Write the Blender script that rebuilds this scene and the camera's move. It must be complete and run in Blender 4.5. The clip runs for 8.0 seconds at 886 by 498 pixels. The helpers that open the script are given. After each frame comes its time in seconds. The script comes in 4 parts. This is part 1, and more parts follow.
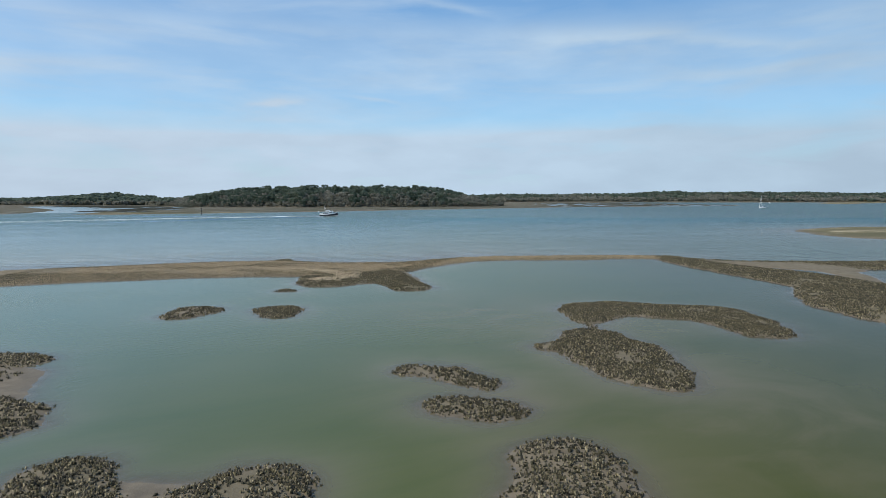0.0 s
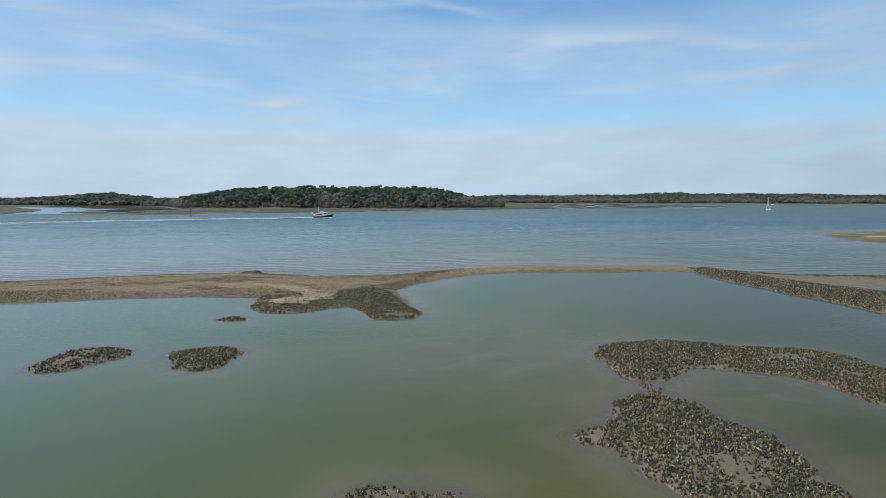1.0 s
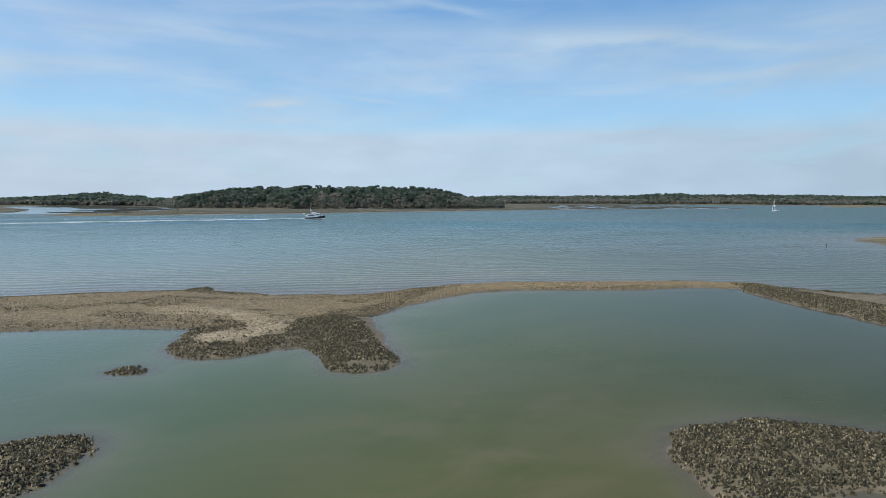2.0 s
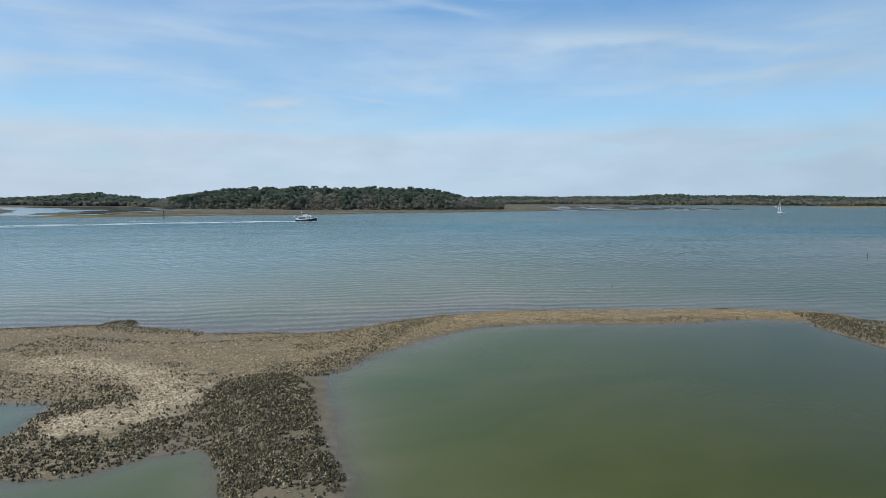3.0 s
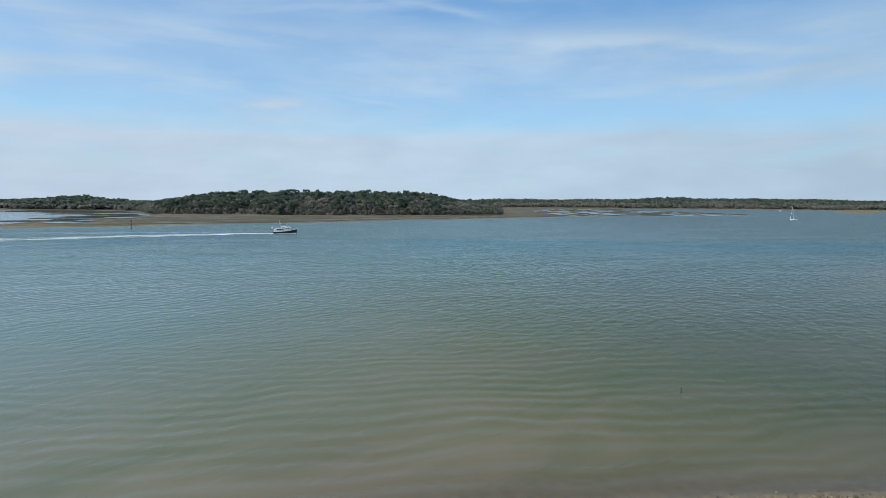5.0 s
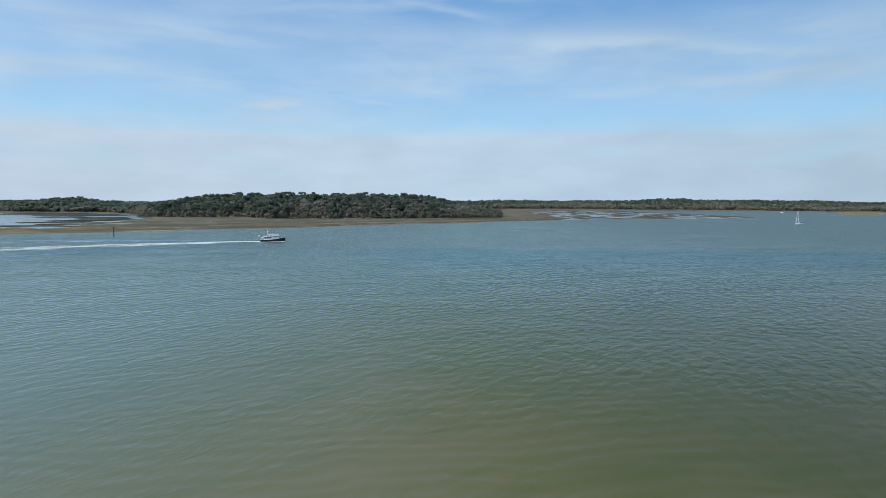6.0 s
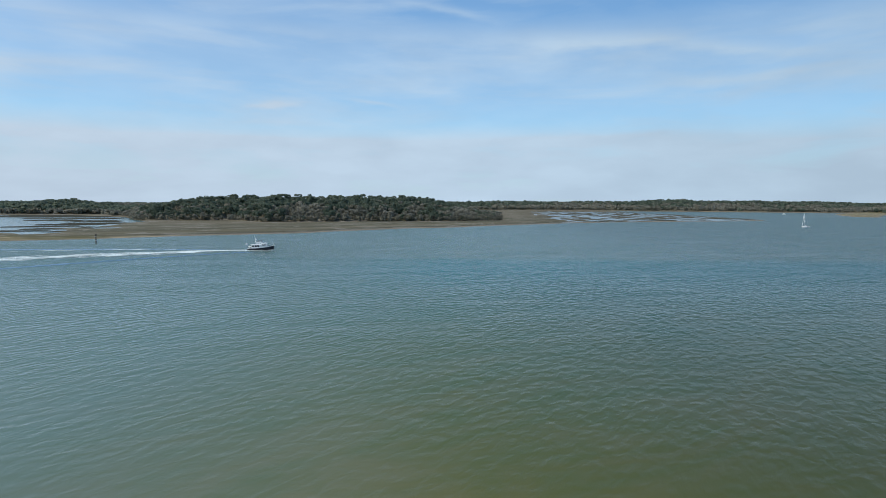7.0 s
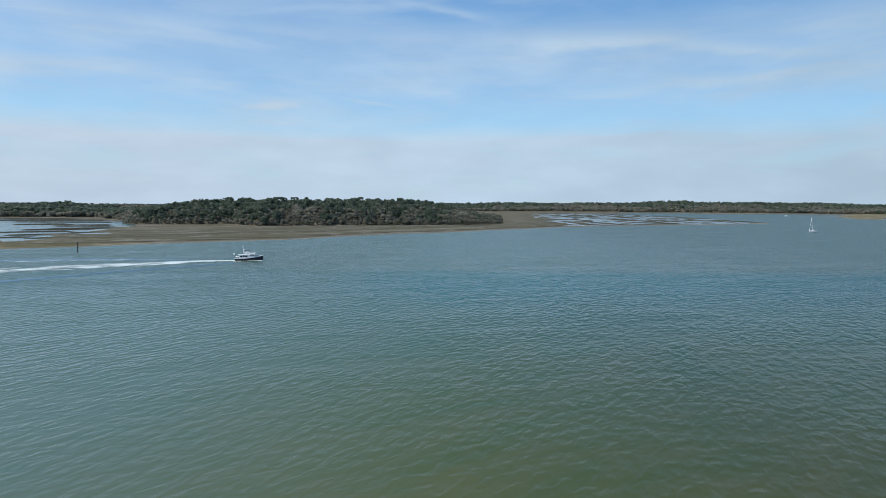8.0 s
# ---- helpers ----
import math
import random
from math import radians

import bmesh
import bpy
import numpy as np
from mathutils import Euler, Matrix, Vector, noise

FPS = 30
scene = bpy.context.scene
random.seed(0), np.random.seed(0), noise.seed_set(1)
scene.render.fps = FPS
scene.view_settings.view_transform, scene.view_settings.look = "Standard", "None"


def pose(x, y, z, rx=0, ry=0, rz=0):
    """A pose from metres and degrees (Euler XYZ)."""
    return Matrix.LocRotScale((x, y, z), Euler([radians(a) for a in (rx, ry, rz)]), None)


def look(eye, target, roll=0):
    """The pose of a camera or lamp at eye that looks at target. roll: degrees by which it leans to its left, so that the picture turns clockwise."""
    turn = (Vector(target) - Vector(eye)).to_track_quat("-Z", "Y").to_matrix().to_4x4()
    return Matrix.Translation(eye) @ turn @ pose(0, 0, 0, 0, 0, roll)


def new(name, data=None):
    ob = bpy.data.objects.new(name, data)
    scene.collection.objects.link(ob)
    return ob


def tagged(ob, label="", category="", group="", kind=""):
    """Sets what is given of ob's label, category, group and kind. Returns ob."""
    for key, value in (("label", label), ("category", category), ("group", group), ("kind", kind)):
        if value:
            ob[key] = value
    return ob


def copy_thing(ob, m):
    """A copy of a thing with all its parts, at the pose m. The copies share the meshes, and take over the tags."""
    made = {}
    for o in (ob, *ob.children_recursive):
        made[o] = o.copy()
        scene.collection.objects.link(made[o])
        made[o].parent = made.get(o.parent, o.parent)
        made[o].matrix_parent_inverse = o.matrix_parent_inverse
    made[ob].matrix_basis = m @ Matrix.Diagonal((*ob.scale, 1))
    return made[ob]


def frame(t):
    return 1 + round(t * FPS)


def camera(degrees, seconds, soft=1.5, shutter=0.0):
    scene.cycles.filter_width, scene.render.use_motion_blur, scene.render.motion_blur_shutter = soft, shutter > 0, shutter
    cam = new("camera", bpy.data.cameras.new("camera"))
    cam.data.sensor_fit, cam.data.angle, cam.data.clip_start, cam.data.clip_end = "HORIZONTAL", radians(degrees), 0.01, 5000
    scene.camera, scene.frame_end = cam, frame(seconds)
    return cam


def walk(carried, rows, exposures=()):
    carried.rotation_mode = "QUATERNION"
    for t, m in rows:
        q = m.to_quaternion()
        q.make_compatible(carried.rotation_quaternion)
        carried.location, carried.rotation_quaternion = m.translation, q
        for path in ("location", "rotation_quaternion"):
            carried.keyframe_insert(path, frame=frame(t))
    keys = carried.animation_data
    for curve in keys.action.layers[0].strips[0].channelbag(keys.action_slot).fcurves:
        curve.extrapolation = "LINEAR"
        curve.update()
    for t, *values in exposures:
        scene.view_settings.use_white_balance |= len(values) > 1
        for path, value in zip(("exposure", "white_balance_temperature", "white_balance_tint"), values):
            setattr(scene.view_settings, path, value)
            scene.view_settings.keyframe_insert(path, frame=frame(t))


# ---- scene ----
cam = camera(72, 8.0, soft=0.65)


def flight(x, y, z, turn, tilt, roll):
    """The drone's camera: place in metres, turn to the left, tilt up and roll in degrees."""
    a, b = radians(turn), radians(tilt)
    way = Vector((-math.sin(a) * math.cos(b), math.cos(a) * math.cos(b), math.sin(b)))
    return look((x, y, z), Vector((x, y, z)) + way, roll)


PATH = [
    (0.0, flight(0.00, 0.00, 12.00, 0.000, -4.642, -0.025)),
    (0.5, flight(0.28, 9.38, 11.99, 0.013, -4.594, 0.040)),
    (1.0, flight(0.64, 18.71, 12.06, 0.008, -4.549, 0.108)),
    (1.5, flight(1.08, 28.11, 12.08, -0.024, -4.524, 0.182)),
    (3.0, flight(2.74, 55.62, 13.12, -0.161, -4.472, 0.270)),
    (3.5, flight(3.39, 65.10, 14.13, -0.180, -4.455, 0.311)),
    (4.0, flight(4.11, 74.41, 15.28, -0.215, -4.438, 0.358)),
    (4.5, flight(4.91, 83.85, 16.64, -0.247, -4.392, 0.407)),
    (6.0, flight(8.45, 108.57, 21.71, -0.282, -4.315, 0.472)),
    (6.5, flight(9.25, 116.64, 23.39, -0.301, -4.316, 0.477)),
    (7.0, flight(9.88, 124.77, 25.08, -0.322, -4.310, 0.474)),
    (7.5, flight(10.29, 132.97, 26.79, -0.339, -4.289, 0.464)),
    (8.0, flight(10.64, 141.27, 28.51, -0.353, -4.245, 0.460)),
]
walk(cam, PATH)
scene.view_settings.exposure = 0.0

# ---- sky and sun ----
SUN_WAY = Vector((-0.80, -0.28, 0.88)).normalized()      # towards the sun


def build_sky():
    w = bpy.data.worlds.new("sky")
    scene.world = w
    w.use_nodes = True
    n, l = w.node_tree.nodes, w.node_tree.links
    n.clear()
    out, bg = n.new("ShaderNodeOutputWorld"), n.new("ShaderNodeBackground")
    sky = n.new("ShaderNodeTexSky")
    sky.sky_type = "NISHITA"
    sky.sun_disc = False
    sky.sun_elevation = math.asin(SUN_WAY.z)
    sky.sun_rotation = math.atan2(SUN_WAY.x, SUN_WAY.y)
    sky.air_density, sky.dust_density, sky.ozone_density = 1.0, 0.2, 3.0
    tc, sep = n.new("ShaderNodeTexCoord"), n.new("ShaderNodeSeparateXYZ")
    l.new(tc.outputs["Generated"], sep.inputs[0])
    # long thin cloud streaks: noise stretched along the horizon
    mp = n.new("ShaderNodeMapping")
    mp.inputs["Scale"].default_value = (2.6, 2.6, 15.0)
    mp.inputs["Rotation"].default_value = (0.0, 0.10, 0.0)
    l.new(tc.outputs["Generated"], mp.inputs[0])
    streak = n.new("ShaderNodeTexNoise")
    streak.inputs["Scale"].default_value = 1.35
    streak.inputs["Detail"].default_value = 7.0
    streak.inputs["Roughness"].default_value = 0.55
    streak.inputs["Distortion"].default_value = 0.35
    l.new(mp.outputs[0], streak.inputs["Vector"])
    # height over the horizon, made uneven, gives the cloud cover
    sh = n.new("ShaderNodeMath")
    sh.operation = "MULTIPLY_ADD"
    l.new(streak.outputs["Fac"], sh.inputs[0])
    sh.inputs[1].default_value = 0.10
    sh.inputs[2].default_value = -0.05
    up = n.new("ShaderNodeMath")
    up.operation = "ADD"
    l.new(sep.outputs["Z"], up.inputs[0])
    l.new(sh.outputs[0], up.inputs[1])
    cover = n.new("ShaderNodeValToRGB")
    cover.color_ramp.interpolation = "EASE"
    el = cover.color_ramp.elements
    stops = ((0.0, 0.95), (0.05, 0.92), (0.095, 0.82), (0.125, 0.40), (0.20, 0.46), (0.25, 0.42), (0.285, 0.13), (0.6, 0.03))
    el[0].position, el[1].position = stops[0][0], stops[-1][0]
    el[0].color, el[1].color = (stops[0][1],) * 3 + (1,), (stops[-1][1],) * 3 + (1,)
    for p, v in stops[1:-1]:
        e = el.new(p)
        e.color = (v, v, v, 1)
    l.new(up.outputs[0], cover.inputs[0])
    thin = n.new("ShaderNodeMapRange")
    thin.inputs["From Min"].default_value, thin.inputs["From Max"].default_value = 0.42, 0.72
    thin.inputs["To Min"].default_value, thin.inputs["To Max"].default_value = 0.0, 0.42
    l.new(streak.outputs["Fac"], thin.inputs[0])
    # soft heaps in the low bank
    mp2 = n.new("ShaderNodeMapping")
    mp2.inputs["Scale"].default_value = (5.0, 5.0, 16.0)
    l.new(tc.outputs["Generated"], mp2.inputs[0])
    heap = n.new("ShaderNodeTexNoise")
    heap.inputs["Scale"].default_value = 1.6
    heap.inputs["Detail"].default_value = 6.0
    l.new(mp2.outputs[0], heap.inputs["Vector"])
    puff = n.new("ShaderNodeMapRange")
    puff.inputs["From Min"].default_value, puff.inputs["From Max"].default_value = 0.35, 0.65
    puff.inputs["To Min"].default_value, puff.inputs["To Max"].default_value = 0.90, 1.08
    l.new(heap.outputs["Fac"], puff.inputs[0])
    bank = n.new("ShaderNodeMath")
    bank.operation = "MULTIPLY"
    l.new(cover.outputs["Color"], bank.inputs[0])
    l.new(puff.outputs[0], bank.inputs[1])
    tot = n.new("ShaderNodeMath")
    tot.operation, tot.use_clamp = "ADD", True
    l.new(bank.outputs[0], tot.inputs[0])
    l.new(thin.outputs[0], tot.inputs[1])
    # single wisps of cirrus: bearing and height as tangents, length, breadth, slope, strength
    def calc(op, a, b=0.0, c=0.0):
        t = n.new("ShaderNodeMath")
        t.operation = op
        for v, sock in ((a, t.inputs[0]), (b, t.inputs[1]), (c, t.inputs[2])):
            if hasattr(v, "is_output"):
                l.new(v, sock)
            else:
                sock.default_value = v
        return t.outputs[0]

    ahead = calc("MAXIMUM", sep.outputs["Y"], 0.05)
    ta, tb = calc("DIVIDE", sep.outputs["X"], ahead), calc("DIVIDE", sep.outputs["Z"], ahead)
    fray = calc("MULTIPLY", calc("SUBTRACT", heap.outputs["Fac"], 0.5), 0.035)
    total = tot.outputs[0]
    for a0, b0, long, broad, slope, much in ((-0.008, 0.312, 0.080, 0.0075, -0.205, 0.34), (-0.272, 0.155, 0.045, 0.0060, 0.06, 0.42), (-0.110, 0.160, 0.038, 0.0045, -0.16, 0.32),
                                             (0.470, 0.205, 0.190, 0.0100, 0.10, 0.22), (-0.420, 0.062, 0.030, 0.0050, 0.05, 0.25), (-0.360, 0.100, 0.240, 0.0080, -0.02, 0.34),
                                             (0.380, 0.258, 0.230, 0.0120, -0.03, 0.34), (0.250, 0.106, 0.220, 0.0080, 0.03, 0.32)):
        u = calc("SUBTRACT", ta, a0)
        v = calc("ADD", calc("SUBTRACT", calc("SUBTRACT", tb, b0), calc("MULTIPLY", u, slope)), fray)
        r2 = calc("ADD", calc("POWER", calc("ABSOLUTE", calc("DIVIDE", u, long)), 2.0), calc("POWER", calc("ABSOLUTE", calc("DIVIDE", v, broad)), 2.0))
        total = calc("ADD", total, calc("MULTIPLY", calc("POWER", 2.718, calc("MULTIPLY", r2, -1.0)), much))
    total = calc("MINIMUM", total, 1.0)
    mix = n.new("ShaderNodeMix")
    mix.data_type = "RGBA"
    l.new(total, mix.inputs[0])
    blue = n.new("ShaderNodeMix")
    blue.data_type, blue.blend_type = "RGBA", "MULTIPLY"
    blue.inputs[0].default_value = 1.0
    l.new(sky.outputs[0], blue.inputs[6])
    blue.inputs[7].default_value = (0.675, 0.985, 1.13, 1)
    l.new(blue.outputs[2], mix.inputs[6])
    tone = n.new("ShaderNodeMix")
    tone.data_type = "RGBA"
    l.new(calc("MULTIPLY_ADD", heap.outputs["Fac"], 3.0, -1.0), tone.inputs[0])
    tint = n.new("ShaderNodeMix")
    tint.data_type = "RGBA"
    l.new(calc("MULTIPLY_ADD", sep.outputs["X"], 1.1, 0.62), tint.inputs[0])
    tint.inputs[6].default_value, tint.inputs[7].default_value = CLOUD_WEST, CLOUD
    for f, socket in (((0.945, 0.945, 0.950, 1), tone.inputs[6]), ((1.05, 1.05, 1.045, 1), tone.inputs[7])):
        much = n.new("ShaderNodeMix")
        much.data_type, much.blend_type = "RGBA", "MULTIPLY"
        much.inputs[0].default_value = 1.0
        l.new(tint.outputs[2], much.inputs[6])
        much.inputs[7].default_value = f
        l.new(much.outputs[2], socket)
    l.new(tone.outputs[2], mix.inputs[7])
    l.new(mix.outputs[2], bg.inputs[0])
    dim = n.new("ShaderNodeMapRange")      # the sky is brighter on the sun's side
    for k, x in zip((1, 2, 3, 4), (0.05, 0.60, 1.04 * SKY_STRENGTH, 0.90 * SKY_STRENGTH)):
        dim.inputs[k].default_value = x
    l.new(sep.outputs["X"], dim.inputs[0])
    l.new(dim.outputs[0], bg.inputs[1])
    l.new(bg.outputs[0], out.inputs[0])


SKY_STRENGTH = 0.135
CLOUD, CLOUD_WEST = (3.54, 4.62, 5.72, 1), (3.62, 4.44, 5.38, 1)
build_sky()
lamp = bpy.data.lights.new("sun", "SUN")
lamp.energy, lamp.angle, lamp.color = 4.0, radians(0.6), (1.0, 0.915, 0.79)
sun = new("sun", lamp)
sun.matrix_world = look(SUN_WAY * 100, (0, 0, 0))


# ---- materials ----
class Nodes:
    """Short ways to build a node material."""

    def __init__(self, name):
        self.m = bpy.data.materials.new(name)
        self.m.use_nodes = True
        self.n, self.l = self.m.node_tree.nodes, self.m.node_tree.links
        self.n.clear()
        self.out = self.n.new("ShaderNodeOutputMaterial")

    def put(self, value, socket):
        if hasattr(value, "is_output"):
            self.l.new(value, socket)
        elif isinstance(value, (tuple, list)) and len(value) == 3 and len(socket.default_value) == 4:
            socket.default_value = (*value, 1)
        else:
            socket.default_value = value

    def noise(self, vec, scale, detail=4.0, rough=0.55, bend=0.0):
        t = self.n.new("ShaderNodeTexNoise")
        self.l.new(vec, t.inputs["Vector"])
        t.inputs["Scale"].default_value, t.inputs["Detail"].default_value = scale, detail
        t.inputs["Roughness"].default_value, t.inputs["Distortion"].default_value = rough, bend
        return t.outputs["Fac"]

    def cells(self, vec, scale, what="Color"):
        t = self.n.new("ShaderNodeTexVoronoi")
        self.l.new(vec, t.inputs["Vector"])
        t.inputs["Scale"].default_value = scale
        return t.outputs[what]

    def scaled(self, vec, x, y, z, turn=0.0):
        a, t = self.n.new("ShaderNodeMapping"), self.n.new("ShaderNodeMapping")
        self.l.new(vec, a.inputs[0])
        a.inputs["Rotation"].default_value = (0, 0, radians(-turn))
        self.l.new(a.outputs[0], t.inputs[0])
        t.inputs["Scale"].default_value = (x, y, z)
        return t.outputs[0]

    def where(self):
        return self.n.new("ShaderNodeNewGeometry").outputs["Position"]

    def attr(self, name):
        t = self.n.new("ShaderNodeAttribute")
        t.attribute_name = name
        return t.outputs["Fac"]

    def island(self):
        return self.n.new("ShaderNodeNewGeometry").outputs["Random Per Island"]

    def math(self, op, a, b=0.0, c=0.0, clamp=False):
        t = self.n.new("ShaderNodeMath")
        t.operation, t.use_clamp = op, clamp
        for v, s in zip((a, b, c), t.inputs):
            self.put(v, s)
        return t.outputs[0]

    def span(self, v, a, b, c=0.0, d=1.0):
        t = self.n.new("ShaderNodeMapRange")
        self.put(v, t.inputs[0])
        for k, x in zip((1, 2, 3, 4), (a, b, c, d)):
            t.inputs[k].default_value = x
        return t.outputs[0]

    def ramp(self, v, *stops):
        t = self.n.new("ShaderNodeValToRGB")
        self.put(v, t.inputs[0])
        e = t.color_ramp.elements
        e[0].position, e[0].color = stops[0][0], (*stops[0][1], 1)
        e[1].position, e[1].color = stops[-1][0], (*stops[-1][1], 1)
        for p, c in stops[1:-1]:
            e.new(p).color = (*c, 1)
        return t.outputs[0]

    def mix(self, f, a, b, how="MIX"):
        t = self.n.new("ShaderNodeMix")
        t.data_type, t.blend_type = "RGBA", how
        self.put(f, t.inputs[0])
        self.put(a, t.inputs[6])
        self.put(b, t.inputs[7])
        return t.outputs[2]

    def bump(self, height, strength, distance, normal=None):
        t = self.n.new("ShaderNodeBump")
        t.inputs["Strength"].default_value = strength
        t.inputs["Distance"].default_value = distance
        self.l.new(height, t.inputs["Height"])
        if normal:
            self.l.new(normal, t.inputs["Normal"])
        return t.outputs[0]

    def shade(self, colour, rough=0.7, normal=None, **more):
        t = self.n.new("ShaderNodeBsdfPrincipled")
        self.put(colour, t.inputs["Base Color"])
        self.put(rough, t.inputs["Roughness"])
        if normal:
            self.l.new(normal, t.inputs["Normal"])
        for k, v in more.items():
            self.put(v, t.inputs[k.replace("_", " ")])
        return t.outputs[0]

    def blend(self, f, a, b):
        t = self.n.new("ShaderNodeMixShader")
        self.put(f, t.inputs[0])
        self.l.new(a, t.inputs[1])
        self.l.new(b, t.inputs[2])
        return t.outputs[0]

    def done(self, shader):
        self.l.new(shader, self.out.inputs[0])
        return self.m


def ground_material():
    k = Nodes("mud_and_shell")
    p = k.where()
    fine, mid, broad = k.noise(p, 9.0, 5), k.noise(p, 1.1, 5), k.noise(p, 0.16, 4)
    mud = k.ramp(mid, (0.30, (0.118, 0.096, 0.064)), (0.52, (0.165, 0.136, 0.092)), (0.75, (0.225, 0.188, 0.130)))
    # oyster reefs hold a darker, weedy mud
    mud = k.mix(k.math("MULTIPLY", k.attr("reef"), k.span(k.noise(p, 2.2, 4, 0.6), 0.3, 0.6, 0.15, 0.70)), mud, k.ramp(fine, (0.3, (0.072, 0.066, 0.034)), (0.7, (0.165, 0.146, 0.086))))
    # shell hash: small chips, each its own tone
    chip = k.cells(p, 12.0)
    sepc = k.n.new("ShaderNodeSeparateColor")
    k.l.new(chip, sepc.inputs[0])
    hash_ = k.ramp(sepc.outputs[0], (0.0, (0.125, 0.090, 0.036)), (0.35, (0.275, 0.196, 0.084)), (0.75, (0.410, 0.300, 0.135)), (1.0, (0.58, 0.46, 0.27)))
    hash_ = k.mix(k.span(k.noise(k.scaled(p, 0.35, 0.9, 1, 8), 1.0, 5, 0.65), 0.40, 0.62, 0.0, 0.8), hash_, (0.130, 0.108, 0.046))
    hash_ = k.mix(k.span(broad, 0.35, 0.65, 0.0, 0.35), hash_, (0.33, 0.245, 0.14))
    lumps = k.noise(k.scaled(p, 1.0, 1.3, 1.0, 8), 1.1, 5, 0.68)
    hash_ = k.mix(k.span(lumps, 0.49, 0.60, 0.0, 0.80), hash_, (0.105, 0.088, 0.042))
    hash_ = k.mix(k.span(lumps, 0.34, 0.46, 0.75, 0.0), hash_, (0.50, 0.385, 0.215))
    sepx = k.n.new("ShaderNodeSeparateXYZ")
    k.l.new(p, sepx.inputs[0])
    hash_ = k.mix(k.span(sepx.outputs[0], -14.0, 4.0, 0.6, 0.0), hash_, k.ramp(sepc.outputs[0], (0.0, (0.075, 0.062, 0.040)), (0.5, (0.165, 0.138, 0.092)), (1.0, (0.36, 0.31, 0.22))))
    shell = k.math("MULTIPLY", k.attr("shell"), k.span(fine, 0.25, 0.5), clamp=True)
    col = k.mix(shell, mud, hash_)
    white = k.ramp(sepc.outputs[1], (0.0, (0.27, 0.215, 0.135)), (0.5, (0.47, 0.395, 0.27)), (1.0, (0.72, 0.63, 0.47)))
    col = k.mix(k.math("MULTIPLY", k.attr("pale"), k.span(mid, 0.22, 0.55), clamp=True), col, white)
    # far shore: salt marsh and mud in long streaks
    q = k.scaled(p, 0.012, 0.05, 1.0, 25.0)
    streak = k.noise(q, 2.2, 6, 0.6)
    speck = k.noise(p, 0.45, 4, 0.7)
    marsh = k.ramp(streak, (0.28, (0.060, 0.052, 0.030)), (0.45, (0.125, 0.098, 0.058)), (0.58, (0.165, 0.130, 0.078)), (0.75, (0.10, 0.092, 0.045)))
    # bands along the shore: wet edge, dark wrack, olive grass, dry reeds by the wood
    tide = k.math("ADD", k.attr("tide"), k.math("MULTIPLY", k.math("SUBTRACT", k.noise(k.scaled(p, 0.02, 0.035, 1.0, 20), 1.0, 6, 0.65), 0.5), 38.0))
    band = k.ramp(k.math("DIVIDE", tide, 260.0), (0.0, (0.215, 0.180, 0.140)), (0.07, (0.030, 0.029, 0.018)), (0.14, (0.078, 0.075, 0.032)), (0.30, (0.150, 0.118, 0.062)),
                  (0.45, (0.062, 0.062, 0.028)), (0.65, (0.14, 0.115, 0.068)), (0.85, (0.085, 0.080, 0.038)), (1.0, (0.14, 0.112, 0.062)))
    marsh = k.mix(0.72, marsh, band)
    vein = k.math("ABSOLUTE", k.math("SUBTRACT", k.noise(k.scaled(p, 0.006, 0.03, 1.0, 22), 1.6, 5, 0.55, 0.8), 0.5))
    marsh = k.mix(k.span(vein, 0.0, 0.030, 0.80, 0.0), marsh, (0.34, 0.29, 0.21))
    marsh = k.mix(k.span(speck, 0.4, 0.7, 0.0, 0.35), marsh, (0.060, 0.054, 0.028))
    marsh = k.mix(1.0, marsh, (0.86, 0.97, 1.20), "MULTIPLY")
    marsh = k.mix(k.math("MULTIPLY", k.attr("reef"), 0.85), marsh, (0.032, 0.034, 0.027))
    col = k.mix(k.attr("marsh"), col, marsh)
    beach = k.ramp(k.noise(k.scaled(p, 0.022, 0.075, 1.0, 4.0), 1.3, 6, 0.62), (0.46, (0.105, 0.096, 0.044)), (0.56, (0.20, 0.170, 0.092)), (0.63, (0.33, 0.275, 0.175)), (0.72, (0.62, 0.55, 0.43)))
    col = k.mix(k.attr("beach"), col, beach)
    sep = k.n.new("ShaderNodeSeparateXYZ")
    k.l.new(p, sep.inputs[0])
    wet = k.span(k.math("MULTIPLY_ADD", mid, 0.10, sep.outputs[2]), 0.04, 0.17, 1.0, 0.0)
    col = k.mix(k.math("MULTIPLY", wet, 0.25), col, (0.085, 0.072, 0.050))
    rough = k.math("SUBTRACT", 0.9, k.math("MULTIPLY", wet, 0.35))
    h = k.math("ADD", k.math("MULTIPLY_ADD", sepc.outputs[2], shell, k.math("MULTIPLY", fine, 0.6)), k.math("MULTIPLY", lumps, k.math("MULTIPLY", shell, 1.2)))
    nor = k.bump(h, 0.7, 0.06)
    return k.done(k.shade(col, rough, nor, IOR=1.4, Specular_IOR_Level=k.span(k.attr("marsh"), 0.0, 1.0, 0.5, 0.06)))


